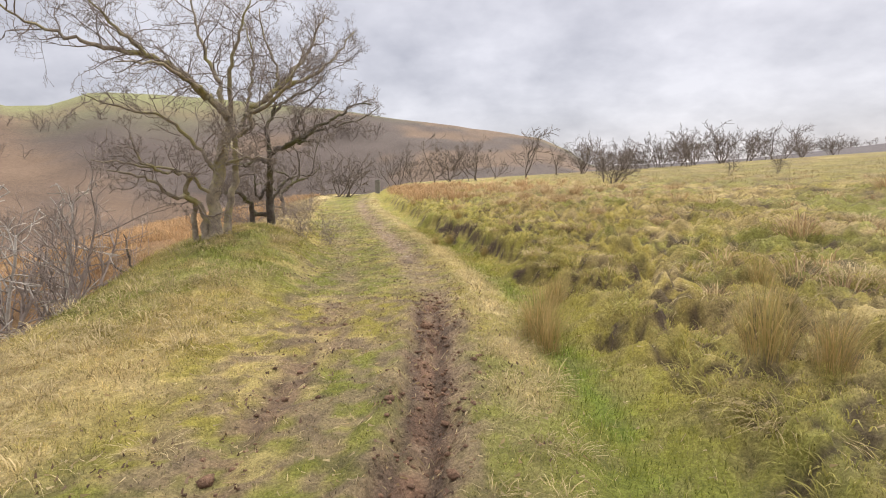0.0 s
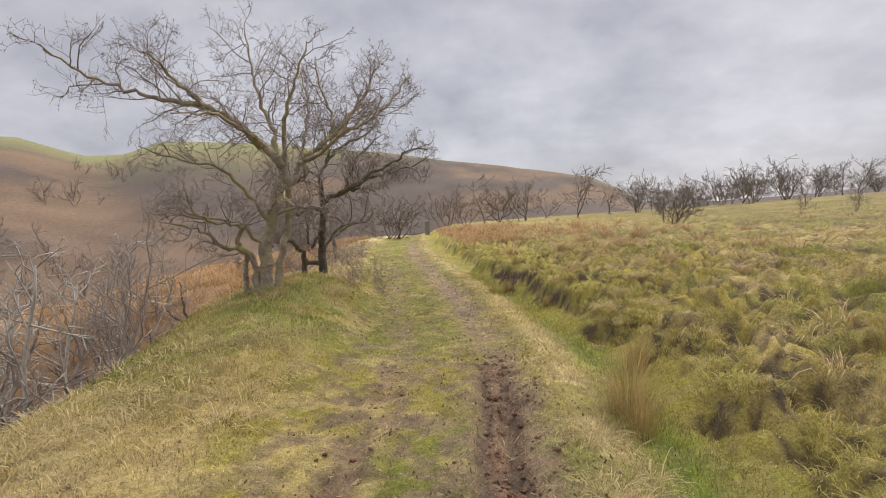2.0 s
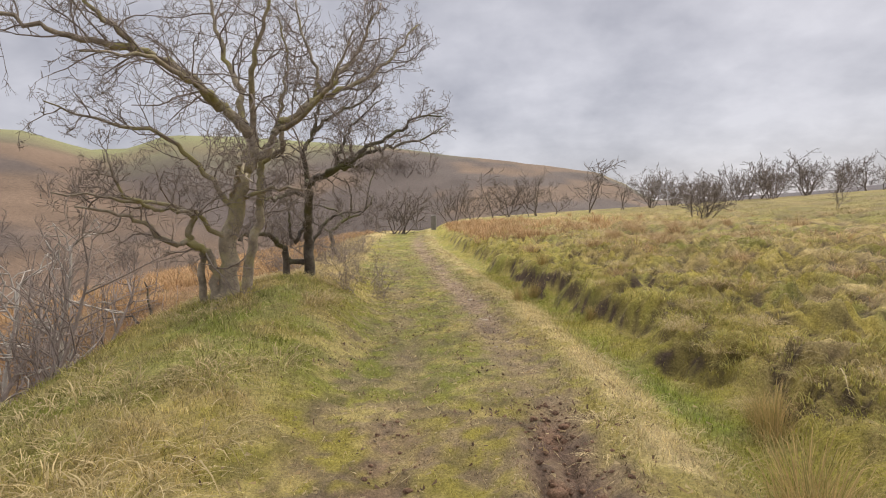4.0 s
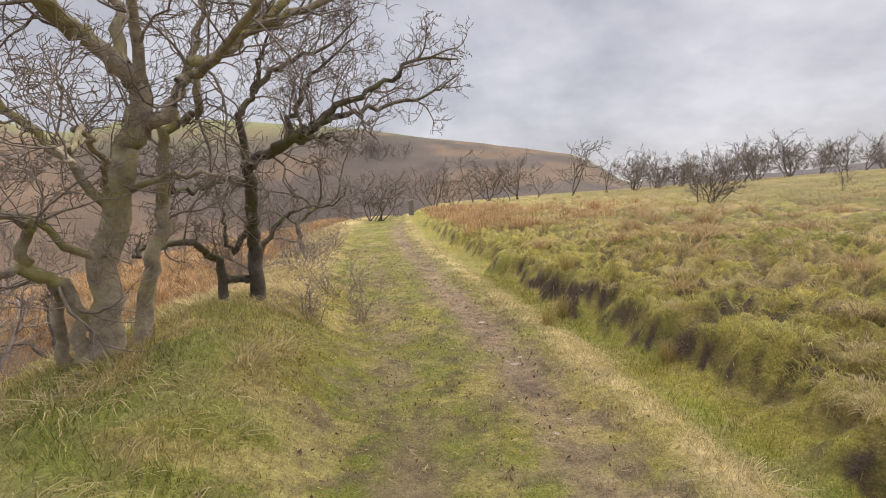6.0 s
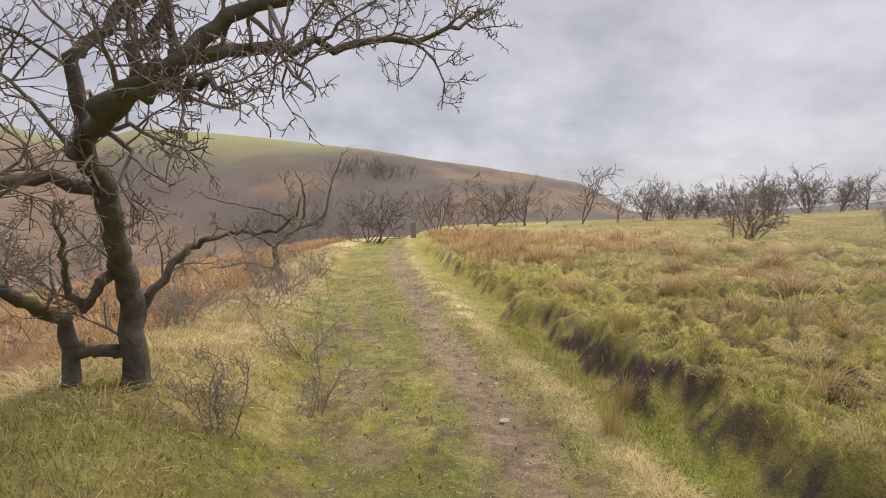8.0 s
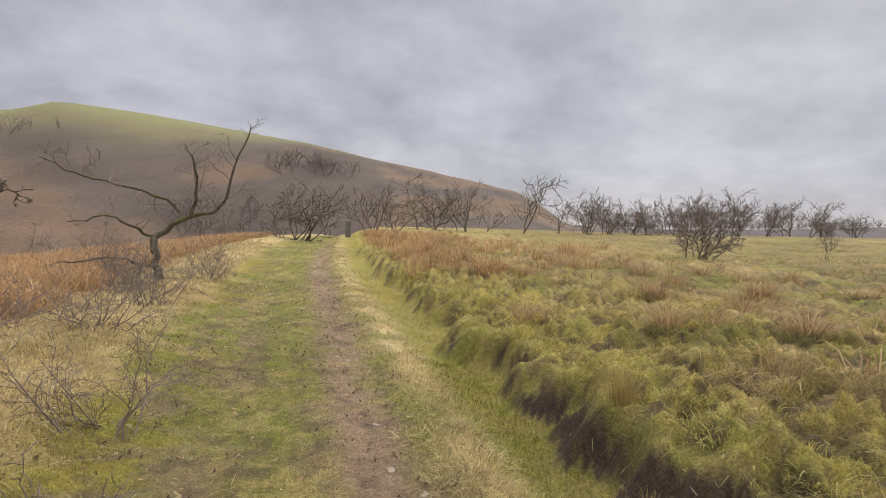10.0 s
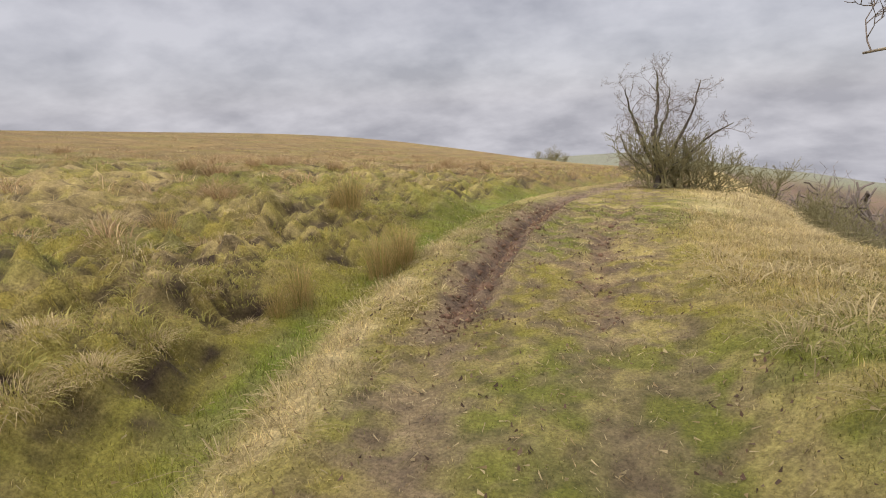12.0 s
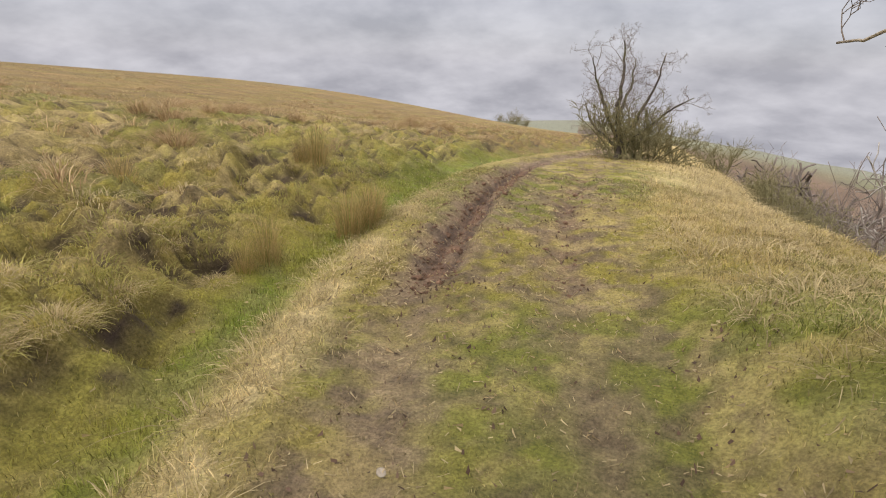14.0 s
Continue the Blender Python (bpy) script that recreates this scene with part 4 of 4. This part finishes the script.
def sow(name, label, n, box, seed, fine, tall, width, keep):
    rng = np.random.default_rng(seed)
    x, y = rng.uniform(box[0], box[1], n), rng.uniform(box[2], box[3], n)
    u = across(x, y)
    k = keep(x, y, u, rng)
    ok = rng.uniform(0, 1, n) < k[0]
    x, y, grow, lean = x[ok], y[ok], k[1][ok], k[2][ok]
    z = height(x, y)
    if fine:
        # none on bare peat faces, few in the creases painted as shade
        slope = np.hypot(height(x + 0.05, y) - z, height(x, y + 0.05) - z) / 0.05
        v = across(x, y)
        ok = rng.uniform(0, 1, len(x)) > np.maximum(0.92 * bare_face(x, y, v, slope), 0.95 * crease_shade(x, y, v))
        x, y, z, grow, lean = x[ok], y[ok], z[ok], grow[ok], lean[ok]
    c, u = tint(x, y)
    n = len(x)
    clump = 0.6 * vnoise(x * 13, y * 13, 83) + 0.4 * vnoise(x * 29, y * 29, 84)
    t = tall * grow * rng.uniform(0.55, 1.35, n) * (0.45 + 1.1 * clump)
    # single blades stray from the turf's colour: some bleached, some fresh
    stray = rng.uniform(0, 1, n)
    c = mixed(c, PALE, np.where(stray > 0.88, 0.5, 0.0))
    c = mixed(c, GREEN * 1.15, np.where(stray < 0.16, 0.5, 0.0))
    c = c * rng.uniform(0.45, 1.5, (n, 1)) * (0.62 + 0.76 * clump)[:, None]
    me = mesh_from(name, *blades(x, y, z, t, width * rng.uniform(0.6, 1.3, n), lean * rng.uniform(0.5, 1.5, n), c, rng, fine))
    me.materials.append(BLADES)
    return tagged(new(name, me), label, "grass", kind="stuff")


def near_turf(x, y, u, rng):
    wet = sstep(6.7, 5.3, y)
    bare = np.clip(bell(u, 0, 0.24) * (0.78 + 0.3 * wet) * (1 - 0.55 * bell(y, 7.2, 1.0)) + bell(u, -1.05, 0.22) * (0.3 + 0.6 * wet), 0, 0.97)
    patch = sstep(0.35, 0.6, fbm(x * 2.1, y * 2.1, 62, 4))
    clump = sstep(0.35, 0.7, fbm(x * 4.0, y * 4.0, 80, 2))
    track = sstep(-1.9, -1.6, u) * sstep(0.35, 0.2, u)
    moor = sstep(1.3, 1.8, u)
    strip = bell(u, 0.62, 0.3)
    verge = sstep(-1.8, -2.4, u)
    grow = 0.55 * (1 - track * 0.35) + 0.5 * strip * patch + moor * (-0.2 + 0.45 * clump) + verge * (0.15 + 0.5 * clump) + 0.35 * bell(u, 1.1, 0.25)
    lean = 0.55 + 0.5 * strip + 0.35 * moor + 0.3 * verge
    return (1 - bare) * (0.75 + 0.25 * clump), grow, np.clip(lean, 0, 1.3)


def far_turf(x, y, u, rng):
    clump = sstep(0.4, 0.7, fbm(x * 1.6, y * 1.6, 81, 3))
    moor, verge = sstep(1.3, 1.8, u), sstep(-1.8, -2.4, u)
    inside = (x > -6) & (x < 5.5) & (y > 1.0) & (y < 15)
    track = sstep(-1.9, -1.6, u) * sstep(0.3, 0.1, u)
    k = np.where(inside, 0, 1) * (1 - 0.45 * track) * np.clip(22 / (np.hypot(x, y - 8) + 6), 0, 1) * sstep(-6.5, -5, u + 8 * sstep(12, 15, y) * -1 * -1)
    return k, 0.55 + moor * (0.1 + 0.8 * clump) + verge * 0.5, 0.6 + 0.4 * moor


def scattered_litter(name, label, n, box, seed, colours, size, keep):
    """Dead stalks and crumbs lying flat on the ground."""
    rng = np.random.default_rng(seed)
    x, y = rng.uniform(box[0], box[1], n), rng.uniform(box[2], box[3], n)
    ok = rng.uniform(0, 1, n) < keep(x, y, across(x, y))
    x, y = x[ok], y[ok]
    n = len(x)
    a, l, w = rng.uniform(0, 6.283, n), rng.uniform(*size[0], n), rng.uniform(*size[1], n)
    way, side = np.stack([np.cos(a), np.sin(a)], 1) * l[:, None] / 2, np.stack([-np.sin(a), np.cos(a)], 1) * w[:, None] / 2
    p = np.stack([x, y], 1)
    corners = [p - way - side, p - way + side, p + way + side * 0.6, p + way - side * 0.6]
    lift = [rng.uniform(0.004, 0.012, n), rng.uniform(0.004, 0.012, n), rng.uniform(0.006, 0.035, n), rng.uniform(0.006, 0.035, n)]
    z = [height(c[:, 0], c[:, 1]) + h for c, h in zip(corners, lift)]
    v = np.stack([np.concatenate([c, k[:, None]], 1) for c, k in zip(corners, z)], 1).reshape(-1, 3)
    pick = np.array(colours)[rng.integers(0, len(colours), n)] * rng.uniform(0.7, 1.2, (n, 1))
    me = mesh_from(name, v, np.arange(4 * n), np.full(n, 4), np.repeat(pick, 4, 0))
    me.materials.append(BLADES)
    return tagged(new(name, me), label, "litter", kind="stuff")


scattered_litter("dead_stalks", "bleached dead grass stalks lying on the track", 16000, (-4.5, 2.6, 1.0, 22.0), 111,
                 [(0.58, 0.47, 0.28), (0.42, 0.31, 0.17), (0.50, 0.40, 0.24)], ((0.015, 0.05), (0.002, 0.0035)),
                 lambda x, y, u: 0.35 + 0.65 * sstep(-2.2, -1.5, u) * sstep(1.0, 0.6, u))
scattered_litter("soil_crumbs", "dark crumbs of trodden soil and leaf on the track", 16000, (-4.5, 2.0, 1.0, 22.0), 112,
                 [(0.10, 0.065, 0.045), (0.16, 0.10, 0.07), (0.22, 0.15, 0.10)], ((0.008, 0.028), (0.006, 0.018)),
                 lambda x, y, u: np.clip(sstep(0.5, 0.68, vnoise(x * 3.3, y * 3.3, 69)) * sstep(-2.4, -1.6, u) * sstep(1.0, 0.4, u) + (bell(u, 0, 0.25) * 0.8 + bell(u, -1.05, 0.22) * 0.5) * (0.35 + 0.65 * sstep(8, 6, y)), 0, 1))


def mud_clods(n, seed):
    """Kicked-up lumps of mud beside the wheel ruts."""
    rng = np.random.default_rng(seed)
    bm = bmesh.new()
    bmesh.ops.create_icosphere(bm, subdivisions=1, radius=1.0)
    base = np.array([v.co[:] for v in bm.verts])
    face = np.array([[v.index for v in f.verts] for f in bm.faces])
    bm.free()
    V, F, C, at = [], [], [], 0
    y = rng.uniform(0.8, 6.4, n)
    u = np.where(rng.uniform(0, 1, n) < 0.86, rng.normal(-0.02, 0.14, n), rng.normal(-1.05, 0.12, n))
    x = u + line(y)
    z = height(x, y)
    for k in range(n):
        r = rng.gamma(2.0, 0.005) + 0.004
        lump = base * rng.uniform(0.6, 1.3, (len(base), 1)) * np.array((1, rng.uniform(0.6, 1), 0.6)) * r
        V.append(lump + np.array((x[k], y[k], z[k] + r * 0.2)))
        F.append(face + at)
        C.append(np.tile(MUD * rng.uniform(0.7, 1.3), (len(base), 1)))
        at += len(base)
    F = np.concatenate(F)
    me = mesh_from("mud_clods", np.concatenate(V), F.ravel(), np.full(len(F), 3), np.concatenate(C))
    me.materials.append(GROUND)
    tagged(new("mud_clods", me), "red-brown clods of mud thrown up beside the ruts", "mud", kind="stuff")


mud_clods(800, 113)
sow("turf_grass", "mixed green and bleached turf grass on and beside the track", 480000, (-6.0, 5.5, 1.0, 15.0), 101, True, 0.062, 0.0048, near_turf)
sow("moor_grass", "rough yellowing moor grass", 430000, (-20, 42, -42, 50), 102, False, 0.10, 0.014, far_turf)


def tuft_mesh(seed, n, tall, wide, splay, low, high, width=0.006):
    """A tussock: blades that spring from one small foot and droop outwards."""
    rng = np.random.default_rng(seed)
    a, q = rng.uniform(0, 6.283, n), np.sqrt(rng.uniform(0, 1, n))
    x, y = np.cos(a) * q * wide, np.sin(a) * q * wide
    t = tall * rng.uniform(0.5, 1.15, n)
    foot = np.stack([x, y, -0.03 + 0.25 * tall * (1 - q ** 2) * (wide > 0.08)], 1)
    way = np.stack([np.cos(a + rng.normal(0, 0.5, n)), np.sin(a + rng.normal(0, 0.5, n)), np.zeros(n)], 1)
    bend = (splay * (0.25 + q) * rng.uniform(0.5, 1.4, n))[:, None]
    up = np.array((0, 0, 1.0))
    side = np.stack([-way[:, 1], way[:, 0], np.zeros(n)], 1) * width / 2
    T = t[:, None]
    p1 = foot + (way * bend * 0.25 + up * 0.5) * T
    p2 = foot + (way * bend * 0.65 + up * (0.86 - 0.15 * np.minimum(bend, 1.5))) * T
    p3 = foot + (way * bend * 1.1 + up * (1.0 - 0.42 * np.minimum(bend, 1.6))) * T
    v = np.stack([foot - side, foot + side, p1 + side, p1 - side, p2 + side * 0.7, p2 - side * 0.7, p3], 1).reshape(-1, 3)
    i = np.arange(n)[:, None] * 7
    f = (i + np.array([[0, 1, 2, 3, 3, 2, 4, 5, 5, 4, 6]])).ravel()
    w = rng.uniform(0, 1, n)[:, None]
    c = (np.array(low) * (1 - w) + np.array(high) * w) * rng.uniform(0.75, 1.2, (n, 1))
    me = mesh_from("tussock", v, f, np.tile([4, 4, 3], n), np.repeat(c, 7, 0))
    me.materials.append(BLADES)
    return me


STRAW_TUFT = [tuft_mesh(s, 300, 0.12, 0.20, 1.9, (0.34, 0.26, 0.125), (0.58, 0.46, 0.26), 0.0034) for s in (201, 202, 203)]
BROWN_TUFT = [tuft_mesh(s, 230, 0.26, 0.17, 1.6, (0.26, 0.16, 0.08), (0.54, 0.40, 0.22), 0.0048) for s in (204, 205)]
GREEN_TUFT = [tuft_mesh(s, 150, 0.085, 0.22, 1.3, (0.22, 0.22, 0.05), (0.42, 0.37, 0.11), 0.004) for s in (206, 207)]
RUSH = [tuft_mesh(s, 300, 0.55, 0.16, 0.55, (0.22, 0.20, 0.06), (0.48, 0.33, 0.15), 0.004) for s in (208, 209)]
BRACKEN = [tuft_mesh(s, 260, 0.5, 0.3, 1.2, (0.30, 0.16, 0.08), (0.48, 0.29, 0.15), 0.02) for s in (210, 211)]


def set_tuft(meshes, i, x, y, scale, name, label, group):
    ob = new(name, meshes[i % len(meshes)])
    ob.matrix_world = Matrix.LocRotScale((x, y, ground_z(x, y) - 0.02), Euler((0, 0, i * 2.4)), (scale, scale, scale))
    return tagged(ob, label, "grass tuft", group)


for x, y, s in [(0.85, 4.75, 0.8), (0.95, 5.05, 0.85), (0.9, 4.5, 0.7), (1.25, 6.0, 0.65), (1.3, 6.25, 0.5), (0.7, 9.6, 0.4), (2.1, 3.4, 0.9), (2.4, 3.2, 0.7), (3.2, 5.4, 0.7),
                (-0.2, 10.9, 0.45), (0.1, 11.6, 0.55), (0.3, 12.6, 0.5)]:
    set_tuft(RUSH, int(10 * (x + y)), x, y, s, "rush_clump", "clump of upright brown and green rushes by the ditch", "rush clumps")
for i, (x, y, s) in enumerate([(1.45, 8.15, 1.2), (1.30, 7.85, 1.0), (1.45, 7.35, 0.9), (1.35, 6.55, 0.75), (1.75, 6.55, 0.8), (1.7, 8.6, 1.1), (0.95, 10.0, 0.9), (0.75, 11.2, 0.8),
                               (1.9, 7.7, 1.0), (2.1, 9.2, 1.1), (1.6, 9.4, 0.9)]):
    set_tuft(STRAW_TUFT, i, x, y, s * 0.72, "grass_tussock", "bleached grass tussock hanging over the broken ditch bank", "bank tussocks")
rng = np.random.default_rng(300)
kinds = [(STRAW_TUFT, "grass_tussock", "bleached straw-coloured grass tussock on the moor"), (BROWN_TUFT, "grass_tussock", "withered brown grass tussock on the moor"),
         (GREEN_TUFT, "grass_tussock", "mossy green grass hummock on the moor")]
placed = 0
for _ in range(5000):
    if placed >= 290:
        break
    u, y = 1.9 + rng.gamma(1.4, 3.0), rng.uniform(-9, 34)
    if u > 26:
        continue
    x = u + float(line(y))
    k = int(rng.choice(3, p=[0.42, 0.28, 0.30]))
    set_tuft(kinds[k][0], placed, x, y, rng.uniform(0.7, 1.35) * (1 + 0.025 * u) * (0.75 if u < 4 else 1.0), kinds[k][1], kinds[k][2], "moor tussocks")
    placed += 1


def scatter(name, label, meshes, n, pick, seed, low, high):
    """Many tufts in one mesh, where nobody could count them."""
    rng = np.random.default_rng(seed)
    V, F, S, C, at = [], [], [], [], 0
    data = []
    for me in meshes:
        co = np.empty(len(me.vertices) * 3, np.float32)
        me.vertices.foreach_get("co", co)
        li = np.empty(len(me.loops), np.int32)
        me.loops.foreach_get("vertex_index", li)
        ls = np.empty(len(me.polygons), np.int32)
        me.polygons.foreach_get("loop_total", ls)
        cc = np.empty(len(me.vertices) * 4, np.float32)
        me.attributes["tint"].data.foreach_get("color", cc)
        data.append((co.reshape(-1, 3), li, ls, cc.reshape(-1, 4)[:, :3]))
    for k in range(n):
        x, y = pick(rng)
        co, li, ls, cc = data[k % len(data)]
        a, s = rng.uniform(0, 6.283), rng.uniform(low, high)
        m = np.array([[math.cos(a), -math.sin(a), 0], [math.sin(a), math.cos(a), 0], [0, 0, 1]]) * s
        V.append(co @ m.T + np.array((x, y, ground_z(x, y) - 0.02)))
        F.append(li + at)
        S.append(ls)
        C.append(cc * rng.uniform(0.8, 1.2))
        at += len(co)
    me = mesh_from(name, np.concatenate(V), np.concatenate(F), np.concatenate(S), np.concatenate(C))
    me.materials.append(BLADES)
    return tagged(new(name, me), label, "vegetation", kind="stuff")


SMALL_STRAW = [tuft_mesh(s, 48, 0.11, 0.13, 1.9, (0.36, 0.28, 0.14), (0.60, 0.49, 0.28), 0.0052) for s in (221, 222, 223)]
SMALL_BRACKEN = [tuft_mesh(s, 45, 0.38, 0.25, 1.0, (0.33, 0.20, 0.10), (0.52, 0.35, 0.19), 0.013) for s in (224, 225)]
SMALL_GREEN = [tuft_mesh(s, 45, 0.065, 0.13, 1.3, (0.27, 0.245, 0.06), (0.46, 0.40, 0.13), 0.005) for s in (226, 227)]


def on_strip(rng):
    y = rng.uniform(1.5, 32)
    return rng.normal(0.62, 0.16) + float(line(y)), y


def on_left_verge(rng):
    while True:
        y, u = rng.uniform(0.5, 30), rng.uniform(-3.5, -2.0)
        if y > 9.5 or (y < 5.0 and u < -2.6) or rng.uniform() < 0.4:
            return u + float(line(y)), y


def on_shelf(rng):
    y = rng.uniform(12.5, 42)
    return -3.6 - rng.gamma(1.4, 3.0) + float(line(y)), y


def on_bank(rng):
    y = rng.uniform(1.0, 22)
    return 1.75 + rng.gamma(1.0, 0.55) + float(line(y)), y


def on_moor_edge(rng):
    y = rng.uniform(20, 48)
    return 1.9 + rng.gamma(1.2, 1.8) + float(line(y)), y


def on_edge_behind(rng):
    y = rng.uniform(-4, 6)
    return -3.4 + rng.normal(0, 0.45) + float(line(y)), y


scatter("verge_grass", "pale dead grass lying along the track edge", SMALL_STRAW, 420, on_strip, 401, 0.5, 0.95)
scatter("verge_grass", "pale dead grass tussocks on the valley verge", SMALL_STRAW, 800, on_left_verge, 402, 0.7, 1.4)
scatter("edge_grass", "pale dead grass along the valley edge", SMALL_STRAW, 260, on_edge_behind, 406, 0.7, 1.3)
scatter("bracken", "red-brown dead bracken on the shelf beside the track", SMALL_BRACKEN, 900, on_shelf, 403, 0.6, 1.2)
scatter("bank_moss", "mossy green growth hanging over the ditch bank", SMALL_GREEN, 800, on_bank, 404, 0.7, 1.5)


def on_moor(rng):
    while True:
        u, y = 2.0 + rng.gamma(1.6, 5.0), rng.uniform(-32, 40)
        if u < 40:
            return u + float(line(y)), y


SMALL_BROWN = [tuft_mesh(s, 50, 0.16, 0.17, 1.9, (0.28, 0.17, 0.085), (0.55, 0.42, 0.24), 0.0065) for s in (228, 229)]
scatter("moor_tufts", "straw and brown tufts dotted over the moor", [SMALL_STRAW[0], SMALL_BROWN[0], SMALL_GREEN[0], SMALL_BROWN[1]], 1000, on_moor, 407, 0.8, 1.7)
scatter("rusty_grass", "rust-brown dead grass at the moor edge", [SMALL_BRACKEN[1], SMALL_BRACKEN[0], SMALL_STRAW[0]], 330, on_moor_edge, 405, 0.7, 1.3)
